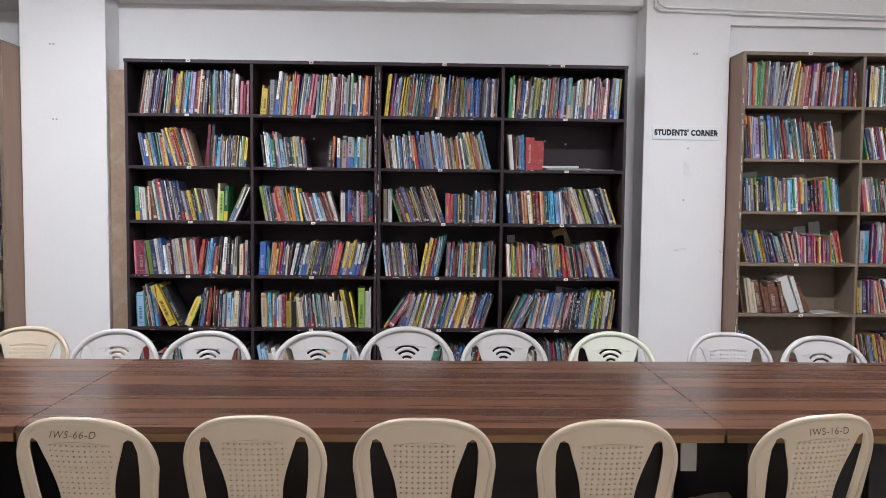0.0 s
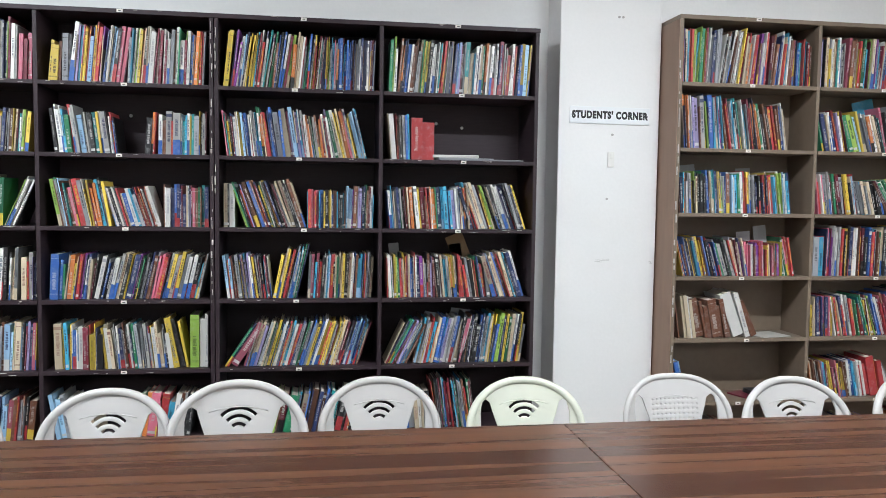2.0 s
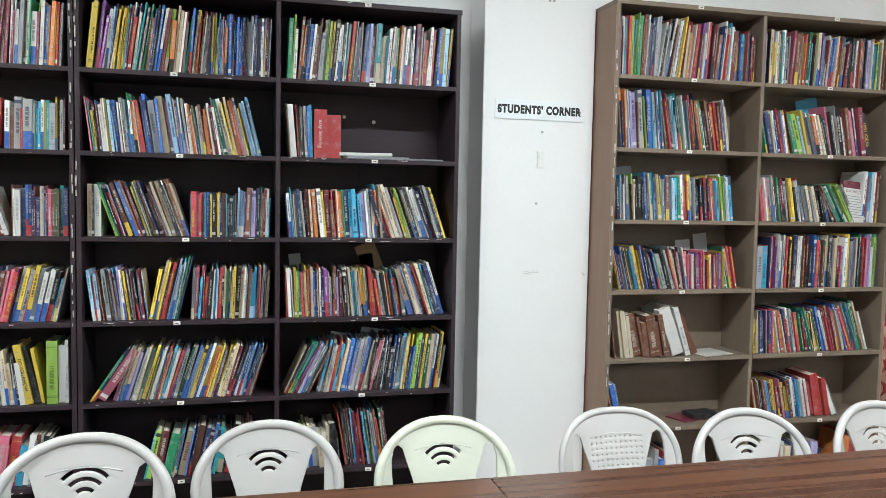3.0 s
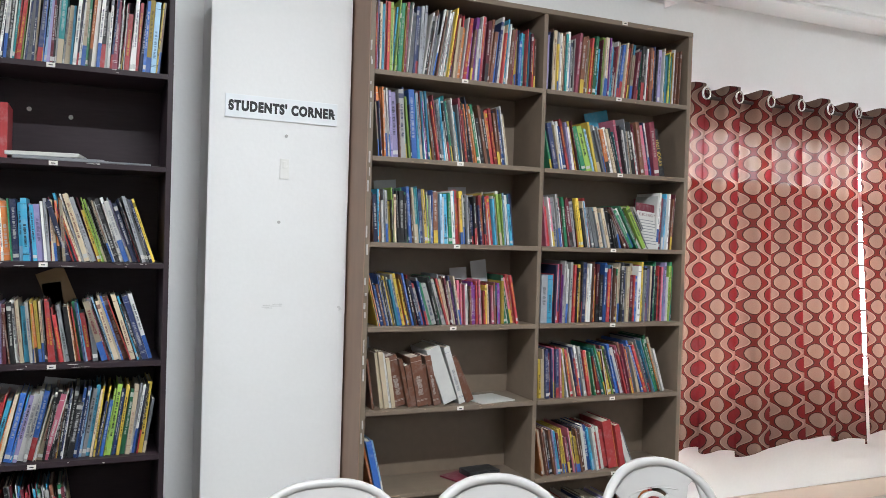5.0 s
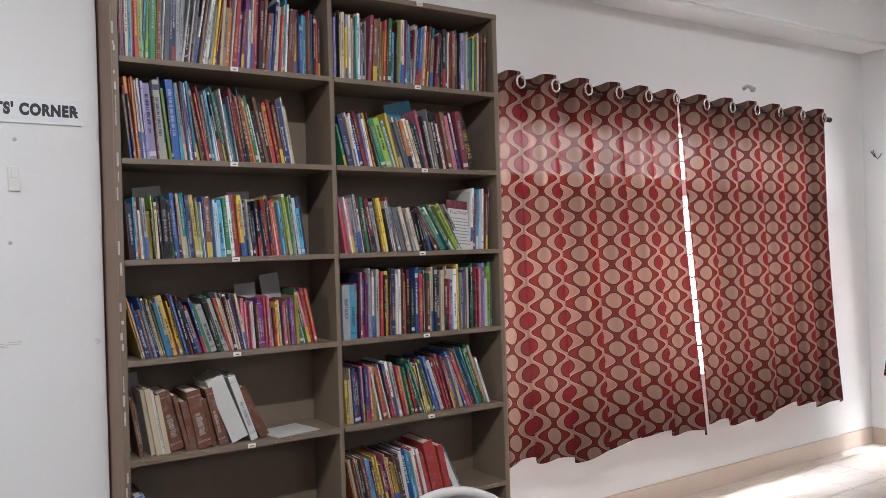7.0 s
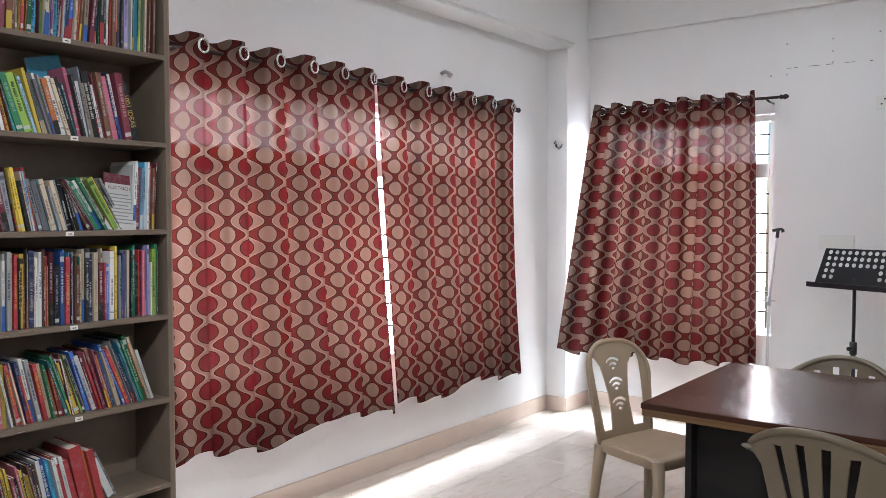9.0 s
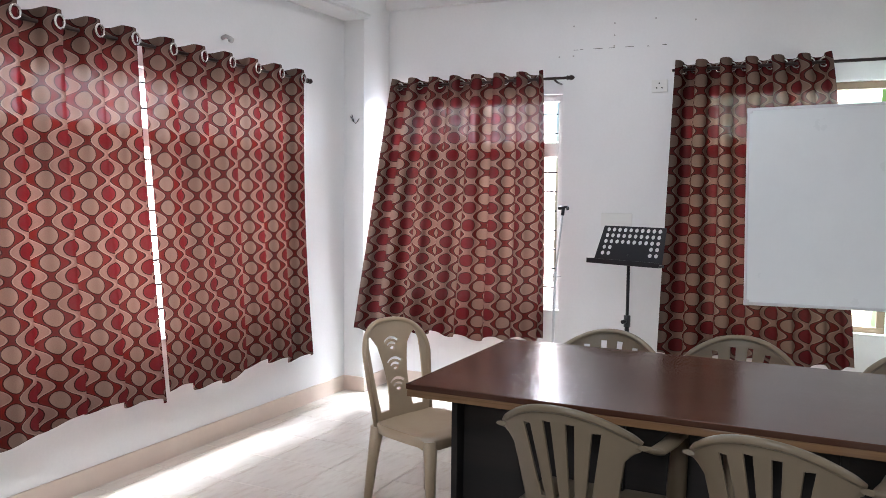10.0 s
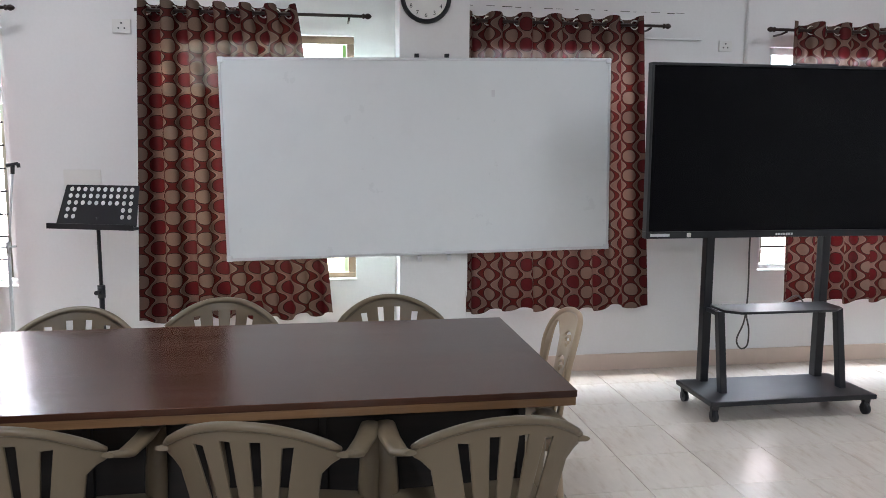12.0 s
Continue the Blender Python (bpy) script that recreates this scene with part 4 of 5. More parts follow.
def side_chair(name, label, group, plastic, pattern, top=0.829):
    """An armless moulded chair that faces +y: arched back with a splat, seat with rolled rim, four splayed legs."""
    c = thing(name, label, "chair", group)
    seat_z, half = 0.43, 0.197

    def outline(inset):
        pts = []
        for i in range(25):
            t = i / 24 * math.pi
            pts.append(((half + 0.012 - inset) * abs(math.cos(t)) ** (0.9 if pattern == 'fan' else 0.76) * (1 if math.cos(t) > 0 else -1), top - 0.165 + (0.165 - inset) * abs(math.sin(t)) ** (0.98 if pattern == 'fan' else 0.88)))
        return pts
    outer = [(half - 0.015, seat_z - 0.02)] + outline(0) + [(-half + 0.015, seat_z - 0.02)]
    holes = []
    splat_top, splat_low = (0.106, 0.078) if pattern != "three" else (0.085, 0.062)
    for s in (1, -1):
        g = []
        for i in range(9):
            z = seat_z + 0.03 + (top - 0.115 - seat_z - 0.03) * i / 8
            k = i / 8
            g.append((s * (splat_low + 0.012 + (splat_top - splat_low) * max(0, k - 0.3) ** 1.5 * 1.5 - 0.012 * math.sin(k * math.pi)), z))
        g.append((s * 0.128, top - 0.072))
        g.append((s * 0.145, top - 0.06))
        g.append((s * 0.16, top - 0.068))
        for i in range(7):
            k = i / 6
            g.append((s * (half - 0.028 - 0.026 * k ** 2), top - 0.105 - (top - 0.135 - seat_z) * k))
        holes.append(g)
    if pattern == "holes":
        for r in range(18):
            for q in range(-5, 6):
                z = top - 0.082 - r * 0.0178
                lim = splat_low + 0.008 + (splat_top - splat_low - 0.008) * max(0, (z - seat_z - 0.03) / (top - 0.13 - seat_z - 0.03) - 0.25) ** 1.4 * 1.4
                if abs(q * 0.0178) < min(lim, 0.104) - 0.011 and z > seat_z + 0.05:
                    holes.append(rounded_hole(q * 0.0178, z, 0.0061, 5))
    elif pattern == "fan":
        for r in (0.03, 0.054, 0.078):
            holes.append(arc_slot(0, top - 0.152, r, 0.0165, 0.82))
    else:
        for z in (top - 0.15, top - 0.245, top - 0.338):
            for r in (0.018, 0.042, 0.066):
                holes.append(arc_slot(0, z, r, 0.018, 0.8, 7))
    bm = cut_out(outer, holes, 0.011)

    def bend(p):
        u = p.x / half
        k = (p.z - seat_z) / (top - seat_z)
        return Vector((p.x, p.y - 0.185 - 0.105 * max(k, 0) ** 1.2 + 0.035 * u * u * (0.6 + 0.4 * k), p.z))
    slice_bend(bm, [half * k for k in (-0.75, -0.5, -0.25, 0, 0.25, 0.5, 0.75)], [seat_z + (top - seat_z) * k for k in (0.2, 0.4, 0.6, 0.8)], bend)
    back = smooth(part("backrest", bm, plastic, c))
    # rolled rim round the arch
    rim = bmesh.new()
    path = [bend(Vector((x, 0, z))) + Vector((0, 0.002, 0)) for x, z in outer]
    tube(rim, path, 0.0145 if pattern == "fan" else 0.012, 8)
    part("back_rim", rim, plastic, back)
    if pattern != "three":
        line = bmesh.new()
        pts = [(s_x * 0.092, top - 0.07 - 0.012 * s_x ** 2) for s_x in [i / 8 - 1 for i in range(17)]]
        tube(line, [bend(Vector((x, 0.006, z))) for x, z in pts], 0.0016, 6)
        tube(line, [bend(Vector((x, -0.006, z))) for x, z in pts], 0.0016, 6)
        part("rib_line", line, plastic, back)
    # seat
    ring = []
    for i in range(32):
        t = i / 32 * math.tau
        x = 0.215 * abs(math.cos(t)) ** 0.45 * (1 if math.cos(t) > 0 else -1)
        y = 0.205 * abs(math.sin(t)) ** 0.5 * (1 if math.sin(t) > 0 else -1)
        ring.append((x * (1.0 + 0.06 * y / 0.2), y))
    bs = bmesh.new()
    layers = []
    for scale, z in ((0.99, seat_z - 0.045), (1.0, seat_z - 0.03), (1.0, seat_z - 0.006), (0.97, seat_z), (0.9, seat_z - 0.004), (0.5, seat_z - 0.012)):
        layers.append([bs.verts.new((x * scale, y * scale, z - (0.012 if y > 0.15 and scale > 0.9 else 0))) for x, y in ring])
    for a, b in zip(layers, layers[1:]):
        for i in range(32):
            bs.faces.new((a[i], a[(i + 1) % 32], b[(i + 1) % 32], b[i]))
    bs.faces.new(layers[-1])
    bs.faces.new(layers[0][::-1])
    smooth(part("seat", bs, plastic, c), 50)
    for sx in (-1, 1):
        for sy in (-1, 1):
            lg = bmesh.new()
            tube(lg, [(sx * 0.175, sy * 0.165, seat_z - 0.02), (sx * 0.19, sy * 0.182, 0.25), (sx * 0.208, sy * 0.205, 0)], [0.036, 0.028, 0.02], 8, squash=0.8)
            part("leg", lg, plastic, c)
    return c


def arm_chair(label, group, plastic):
    """A moulded chair with arms that faces +y: fan-shaped slatted back whose top rail runs out to the arms."""
    c = thing("arm_chair", label, "chair", group)
    top, seat_z = 0.81, 0.41
    outer = []
    for i in range(21):
        u = 1 - i / 10
        outer.append((0.237 * u, top - 0.095 * abs(u) ** 2.2))
    outer += [(-0.234, top - 0.125), (-0.215, top - 0.135), (-0.19, top - 0.16), (-0.175, top - 0.24), (-0.16, seat_z + 0.05), (-0.165, seat_z - 0.03),
              (0.165, seat_z - 0.03), (0.16, seat_z + 0.05), (0.175, top - 0.24), (0.19, top - 0.16), (0.215, top - 0.135), (0.234, top - 0.125)]
    holes = []
    for q in (-1.5, -0.5, 0.5, 1.5):
        zt, zb = top - 0.034 - 0.014 * abs(q) ** 1.5, seat_z + 0.075
        xt, xb = q * 0.08, q * 0.052
        holes.append([(xt - 0.017, zt - 0.008), (xt + 0.017, zt - 0.008), (xb + 0.0115, zb), (xb - 0.0115, zb)])
    bm = cut_out(outer, holes, 0.012)

    def bend(p):
        u = p.x / 0.237
        k = (p.z - seat_z) / (top - seat_z)
        return Vector((p.x, p.y - 0.2 - 0.1 * k + 0.085 * u * u, p.z))
    slice_bend(bm, [0.237 * k / 8 for k in range(-7, 8)], [seat_z + 0.05, seat_z + 0.12, seat_z + 0.2, seat_z + 0.3], bend)
    back = smooth(part("backrest", bm, plastic, c))
    rail = bmesh.new()
    tube(rail, [bend(Vector((0.239 * (1 - i / 10), 0, top - 0.004 - 0.095 * abs(1 - i / 10) ** 2.2))) for i in range(21)], [0.011] + [0.016] * 19 + [0.011], 8, squash=0.8)
    part("top_rail", rail, plastic, back)
    for s in (-1, 1):
        arm = bmesh.new()
        tube(arm, [(s * 0.246, -0.20, top - 0.11), (s * 0.262, -0.1, top - 0.145), (s * 0.267, 0.03, top - 0.15), (s * 0.262, 0.15, top - 0.15), (s * 0.258, 0.19, top - 0.17)], [0.02, 0.03, 0.032, 0.032, 0.026], 10, squash=0.4)
        part("armrest", arm, plastic, c)
        post = bmesh.new()
        tube(post, [(s * 0.258, 0.185, top - 0.17), (s * 0.245, 0.2, 0.44), (s * 0.24, 0.215, 0.2), (s * 0.245, 0.24, 0)], [0.03, 0.036, 0.03, 0.022], 8, squash=0.6)
        part("leg", post, plastic, c)
        rear = bmesh.new()
        tube(rear, [(s * 0.175, -0.19, seat_z), (s * 0.2, -0.235, 0.2), (s * 0.225, -0.27, 0)], [0.038, 0.03, 0.02], 8, squash=0.8)
        part("leg", rear, plastic, c)
    slots = [[(x - 0.009, -0.12), (x + 0.009, -0.12), (x + 0.009, 0.1), (x - 0.009, 0.1)] for x in (-0.12, -0.06, 0, 0.06, 0.12)]
    rim = [(0.22, -0.16), (0.2, -0.2), (-0.2, -0.2), (-0.22, -0.16), (-0.235, 0.17), (-0.22, 0.22), (0.22, 0.22), (0.235, 0.17)]
    bm = cut_out(rim, slots, 0.018)
    for v in bm.verts:
        v.co = Vector((v.co.x, v.co.z, v.co.y + seat_z - 0.009))
    smooth(part("seat", bm, plastic, c), 50)
    part("apron", boxes((-0.2, 0.2, -0.205, -0.19, seat_z - 0.07, seat_z - 0.018), bevel=0.004), plastic, c)
    part("apron", boxes((-0.22, 0.22, 0.2, 0.212, seat_z - 0.06, seat_z - 0.018), bevel=0.004), plastic, c)
    return c


NEAR, FAR = "cream chairs along the near side of the table", "white chairs along the shelf side of the table"
perf = side_chair("chair", "worn cream plastic chair with a pierced back at the table", NEAR, CHAIR_CREAM, "holes")
perf.matrix_basis = pose(-1.005, 2.875, 0, 0, 0, -4)
for x, y, turn in ((-0.52, 2.90, 1), (0.01, 2.88, -1), (0.57, 2.87, 1), (1.205, 2.93, 11)):
    last = copy_thing(perf, pose(x, y, 0, 0, 0, turn))


def marking(chair, text):
    """Pen lettering on the outside of a chair's top rail."""
    tx = bpy.data.curves.new("pen_marking", "FONT")
    tx.body, tx.size, tx.align_x, tx.align_y, tx.shear, tx.space_character = text, 0.03, "CENTER", "CENTER", 0.15, 1.15
    ob = new("pen_marking", tx)
    ob.data.materials.append(PENINK)
    ob.parent = chair
    ob.matrix_basis = pose(-0.005, -0.2915, 0.787, 77, 0, 0)
    ob["label"] = "faded brown pen lettering"


fan = side_chair("chair", "glossy white plastic chair with fan slots in its back", FAR, CHAIR_WHITE, "fan", 0.821)
fan.matrix_basis = pose(-1.50, 3.92, 0, 0, 0, 180)
for x, y, turn in ((-1.04, 3.88, 181), (-0.515, 3.89, 179), (0.41, 3.98, 180), (1.955, 3.84, 178), (2.50, 3.84, 183)):
    copy_thing(fan, pose(x, y, 0, 0, 0, turn))
copy_thing(fan, pose(-0.07, 3.80, 0, 0, 0, 181) @ Matrix.Scale(1.045, 4))
green = side_chair("chair", "pale greenish plastic chair with fan slots in its back", FAR, CHAIR_GREEN, "fan", 0.821)
green.matrix_basis = pose(0.93, 3.93, 0, 0, 0, 177)
perf2 = side_chair("chair", "white plastic chair with a woven pierced back", FAR, CHAIR_WHITE, "holes", 0.822)
perf2.matrix_basis = pose(1.535, 3.935, 0, 0, 0, 180)
cream2 = copy_thing(perf, pose(-1.94, 3.945, 0, 0, 0, 180))
cream2["group"] = FAR
three = side_chair("chair", "beige plastic chair with three fan slot groups at the table end", "side chairs at the table ends", CHAIR_BROWN, "three", 0.87)
three.matrix_basis = pose(5.17, 3.90, 0, 0, 0, 164)
copy_thing(three, pose(5.21, 1.50, 0, 0, 0, -4))
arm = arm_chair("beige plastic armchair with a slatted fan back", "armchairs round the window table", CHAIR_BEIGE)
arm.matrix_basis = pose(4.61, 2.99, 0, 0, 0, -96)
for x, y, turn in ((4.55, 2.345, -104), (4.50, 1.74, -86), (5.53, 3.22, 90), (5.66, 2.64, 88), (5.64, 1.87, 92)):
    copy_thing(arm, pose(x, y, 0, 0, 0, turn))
marking(perf, "IWS-66-D")
marking(last, "IWS-16-D")
# ---- curtains ----
def curtain(label, top_a, top_b, low_a, low_b, z_top, z_low, folds, place, seed, ripple=0.03, low_wave=0.03, swing=0.0, pleated=False):
    """A pleated eyelet curtain. place(u, d, z) gives the point u along the wall, d in front of the rod; it hangs from eyelets at z_top - 0.05."""
    rng = random.Random(seed)
    c = thing("curtain", label, "curtain", "patterned eyelet curtains")
    bm = bmesh.new()
    uv = bm.loops.layers.uv.new("UVMap")
    nu, nz = folds * 20, 36
    phase = [rng.uniform(-0.35, 0.35) for _ in range(folds + 2)]
    amp = [rng.uniform(0.7, 1.3) for _ in range(folds + 2)]
    rows = []
    for j in range(nz + 1):
        v = j / nz
        row = []
        for i in range(nu + 1):
            s = i / nu
            k = s * folds
            q, f = int(k), k - int(k)
            ph = phase[q] * (1 - f) + phase[q + 1] * f
            am = amp[q] * (1 - f) + amp[q + 1] * f
            a = top_a + (top_b - top_a) * s
            b = low_a + (low_b - low_a) * s
            e = v ** 0.8
            u = a + (b - a) * e
            # broad panels facing the room, narrow creases between them
            lobe = k + 0.06 * ph * v
            wave = 1 - 2 * abs(math.cos(math.pi * lobe)) ** 3.2 if pleated else math.cos(math.tau * k + ph * v * 2.2)
            d = ripple * am * wave * (1 - 0.12 * v) + 0.3 * ripple * math.sin(math.pi * k + 2.3 * ph + 1.5 * v) * v + 0.012 * math.sin(5.1 * k + 3 * v) * v + swing * v * (1 - s) + 0.06 * v * v
            u += 0.010 * math.sin(math.tau * k * 2 + ph) * (1 if top_b > top_a else -1)
            low = z_low + low_wave * math.sin(1.7 * k + seed) * 0.5 + 0.012 * wave
            z = z_top + 0.010 * wave + (low - z_top) * v
            along = k - 0.25 + 0.095 * math.sin(math.tau * (k - 0.25)) if pleated else s * abs(top_b - top_a) / 0.15 + 0.1 * phase[0]
            row.append((bm.verts.new(place(u, d, z)), along, (z_top - z)))
        rows.append(row)
    for r0, r1 in zip(rows, rows[1:]):
        for i in range(nu):
            f = bm.faces.new((r0[i][0], r0[i + 1][0], r1[i + 1][0], r1[i][0]))
            f.smooth = True
            for loop, src in zip(f.loops, (r0[i], r0[i + 1], r1[i + 1], r1[i])):
                loop[uv].uv = (src[1] * 0.185, src[2])
    ob = new("cloth", mesh_of("cloth", bm, CURTAIN))
    ob.parent = c
    for n in range(folds if pleated else folds * 2):
        s = (n + 0.62) / folds if pleated else (n + 0.5) / (folds * 2)
        u = top_a + (top_b - top_a) * s
        ring = bmesh.new()
        centre = Vector(place(u, ripple + 0.004 if pleated else 0.002, z_top - 0.045))
        ax = (Vector(place(u + 0.1, 0.0, 1)) - Vector(place(u, 0.0, 1))).normalized()
        out = (Vector(place(u, 0.1, 1)) - Vector(place(u, 0.0, 1))).normalized()
        tilt = (ax * 0.55 + out * (0.83 if n % 2 else -0.83)).normalized()
        if pleated:
            tilt = (out + ax * 0.2).normalized()
        side = tilt.cross(Vector((0, 0, 1))).normalized()
        tube(ring, [centre + (side * math.cos(t) + Vector((0, 0, 1)) * math.sin(t)) * (0.029 if pleated else 0.026) for t in [k / 16 * math.tau for k in range(16)]], 0.0065, 6, closed=True)
        part("eyelet", ring, CHROME, c, "chrome eyelet ring")
    return c


def on_north(u, d, z):
    return (u, 5.40 - d, z)


def on_east(u, d, z):
    return (7.15 - d, u, z)


def curtain_rod(label, place, a, b, z, ends):
    r = thing("curtain_rod", label, "curtain rod", "curtain rods")
    bm = bmesh.new()
    tube(bm, [place(a, 0, z), place(b, 0, z)], 0.0095, 12)
    part("rod", bm, RODMETAL, r)
    for u, s in ends:
        f = bmesh.new()
        pts = [(0, 0.013), (0.004, 0.02), (0.012, 0.02), (0.016, 0.012), (0.024, 0.02), (0.036, 0.022), (0.048, 0.015), (0.056, 0.004)]
        tube(f, [place(u + s * p, 0, z) for p, _ in pts], [q * 0.8 for _, q in pts], 12)
        part("finial", f, RODMETAL, r)
    for u in (a + (b - a) * 0.06, a + (b - a) * 0.94):
        k = bmesh.new()
        tube(k, [place(u, 0.0, z - 0.012), place(u, -0.06, z - 0.02), place(u, -0.12 if place is on_north else -0.15, z - 0.02)], 0.007, 8)
        part("bracket", k, RODMETAL, r)
    return r


curtain("red and beige circle-patterned curtain over the long window", 3.63, 4.915, 3.6, 5.0, 2.26, 0.42, 6, on_north, 1, 0.042, 0.05, pleated=True)
curtain("red and beige circle-patterned curtain over the long window", 4.945, 6.30, 5.03, 6.30, 2.25, 0.42, 6, on_north, 2, 0.038, 0.05, pleated=True)
curtain_rod("dark bronze curtain rod above the long window", on_north, 3.48, 6.31, 2.205, ((6.31, 1),))
curtain("red and beige circle-patterned curtain hanging askew", 5.215, 4.05, 5.36, 4.0, 2.30, 0.475, 7, on_east, 3, 0.046, 0.02, 0.22)
curtain_rod("dark bronze curtain rod above the corner window", on_east, 5.24, 3.90, 2.255, ((3.90, -1),))
curtain("red and beige circle-patterned curtain behind the whiteboard", 3.18, 2.31, 3.23, 2.12, 2.31, 0.475, 6, on_east, 4, 0.052, 0.02)
curtain_rod("dark bronze curtain rod above the middle window", on_east, 3.21, 1.92, 2.265, ((1.92, -1),))
curtain("red and beige circle-patterned curtain behind the whiteboard", 1.30, 0.17, 1.30, 0.10, 2.305, 0.47, 6, on_east, 5, 0.036, 0.02)
curtain_rod("dark bronze curtain rod above the window", on_east, 1.29, 0.03, 2.26, ((0.03, -1),))
curtain("red and beige circle-patterned curtain behind the display", -0.85, -2.0, -0.85, -2.05, 2.305, 0.475, 6, on_east, 6, 0.036, 0.02)
curtain_rod("dark bronze curtain rod above the window", on_east, -0.74, -2.1, 2.26, ((-0.74, 1),))
# ---- things on the east side ----
def whiteboard():
    b = thing("whiteboard", "large white enamel whiteboard in an aluminium frame on the pillar", "whiteboard")
    x, y0, y1, z0, z1 = 7.0, 0.41, 2.735, 0.85, 2.018
    part("panel", boxes((x + 0.004, x + 0.02, y0 + 0.012, y1 - 0.012, z0 + 0.012, z1 - 0.012)), BOARD, b)
    part("frame_rail", boxes((x, x + 0.024, y0, y1, z1 - 0.018, z1), bevel=0.003), ALU, b)
    part("frame_rail", boxes((x, x + 0.024, y0, y1, z0, z0 + 0.018), bevel=0.003), ALU, b)
    part("frame_rail", boxes((x, x + 0.024, y0, y0 + 0.016, z0 + 0.018, z1 - 0.018), bevel=0.003), ALU, b)
    part("frame_rail", boxes((x, x + 0.024, y1 - 0.016, y1, z0 + 0.018, z1 - 0.018), bevel=0.003), ALU, b)
    for y in (y0, y1 - 0.03):
        for z in (z0, z1 - 0.03):
            part("corner_cap", boxes((x - 0.003, x + 0.026, y - 0.002, y + 0.032, z - 0.002, z + 0.032), bevel=0.006), ALU, b, "grey plastic corner cap")
    for y in (1.42, 1.60):
        for z, s in ((z1 + 0.012, 1), (z0 - 0.02, -1)):
            k = bmesh.new()
            add_box(k, x + 0.012, 7.045, y - 0.012, y + 0.012, z - 0.022, z + 0.012)
            disc(k, (x - 0.004, y, z), (1, 0, 0), 0.011, 0.03, 12)
            part("hanger", k, BLACKMETAL if s > 0 else ALU, b)
    part("mark", boxes((x + 0.0025, x + 0.0039, 1.135, 1.155, 1.79, 1.83)), ALU, b, "faint grey pen mark")
    # it hangs a little askew
    centre = Vector((x, (y0 + y1) / 2, (z0 + z1) / 2))
    b.matrix_basis = Matrix.Translation(centre) @ Matrix.Rotation(radians(-1.0), 4, "X") @ Matrix.Translation(-centre)
    return b


whiteboard()


def display():
    d = thing("display", "large black flat display on a rolling steel stand", "display", at=pose(6.32, -0.41, 0))
    # local x runs from the front to the back, y along the screen
    x = 0.18
    screen = part("screen", boxes((x + 0.006, x + 0.05, -0.875, 0.765, 1.03, 1.955), bevel=0.004), BLACKGLASS, d)
    part("bezel", boxes((x, x + 0.055, -0.89, 0.78, 1.955, 1.97), (x, x + 0.055, -0.89, 0.78, 0.99, 1.03), (x, x + 0.055, -0.89, -0.875, 1.03, 1.955), (x, x + 0.055, 0.765, 0.78, 1.03, 1.955), bevel=0.002), BLACKMETAL, screen)
    part("camera_bump", boxes((x + 0.002, x + 0.05, -0.34, -0.08, 1.9695, 1.981), bevel=0.004), BLACKMETAL, screen)
    part("housing", boxes((x + 0.056, x + 0.1, -0.8, 0.69, 1.06, 1.9), bevel=0.01), BLACKMETAL, screen)
    part("front_label", boxes((x - 0.002, x - 0.0005, 0.64, 0.755, 1.002, 1.018)), ALU, screen, "pale printed strip")
    part("front_label", boxes((x - 0.002, x - 0.0005, 0.51, 0.535, 0.997, 1.021)), PAPER, screen, "small white sticker")
    for k in range(7):
        part("mark", boxes((x - 0.002, x - 0.0005, -0.12 + k * 0.016, -0.109 + k * 0.016, 1.003, 1.015)), ALU, screen, "plain grey maker's mark")
    for y in (0.355, -0.385):
        part("post", boxes((0.235, 0.295, y - 0.025, y + 0.025, 0.115, 1.6), bevel=0.006), BLACKMETAL, d)
        part("brace", boxes((-0.03, 0.02, -0.02, 0.02, 0, 0.468), bevel=0.006), BLACKMETAL, d).matrix_basis = pose(0.03, y, 0.115, 0, 9, 0)
        part("shelf_arm", boxes((0.1, 0.235, y - 0.012, y + 0.012, 0.55, 0.575), bevel=0.003), BLACKMETAL, d)
    # a tray whose front corners are cut off
    tray = cut_out([(0.0, -0.30), (0.06, -0.38), (0.225, -0.38), (0.225, 0.345), (0.06, 0.345), (0.0, 0.27)], [], 0.015)
    for v in tray.verts:
        v.co = Vector((v.co.x, v.co.z, 0.5845 + v.co.y))
    part("shelf", tray, BLACKMETAL, d)
    part("base_plate", boxes((-0.14, 0.3, -0.50, 0.505, 0.095, 0.125), bevel=0.008), BLACKMETAL, d)
    for x0 in (-0.1, 0.26):
        for y in (-0.46, 0.465):
            w = bmesh.new()
            disc(w, (x0, y - 0.012, 0.033), (0, 1, 0), 0.033, 0.024, 20)
            wheel = part("caster", w, BLACKMETAL, d)
            part("caster_fork", boxes((x0 - 0.012, x0 + 0.012, y - 0.018, y - 0.013, 0.03, 0.095), (x0 - 0.012, x0 + 0.012, y + 0.013, y + 0.018, 0.03, 0.095), (x0 - 0.016, x0 + 0.016, y - 0.018, y + 0.018, 0.072, 0.095)), BLACKMETAL, wheel)
    return d


display()
def rounded_path(points, n=6):
    """A curve through the points, as a cable hangs."""
    p = [Vector(q) for q in points]
    p = [p[0]] + p + [p[-1]]
    out = []
    for a, b, c, d in zip(p, p[1:], p[2:], p[3:]):
        for k in range(n):
            t = k / n
            out.append(0.5 * (2 * b + (c - a) * t + (2 * a - 5 * b + 4 * c - d) * t * t + (3 * b - a - 3 * c + d) * t ** 3))
    return out + [p[-1]]


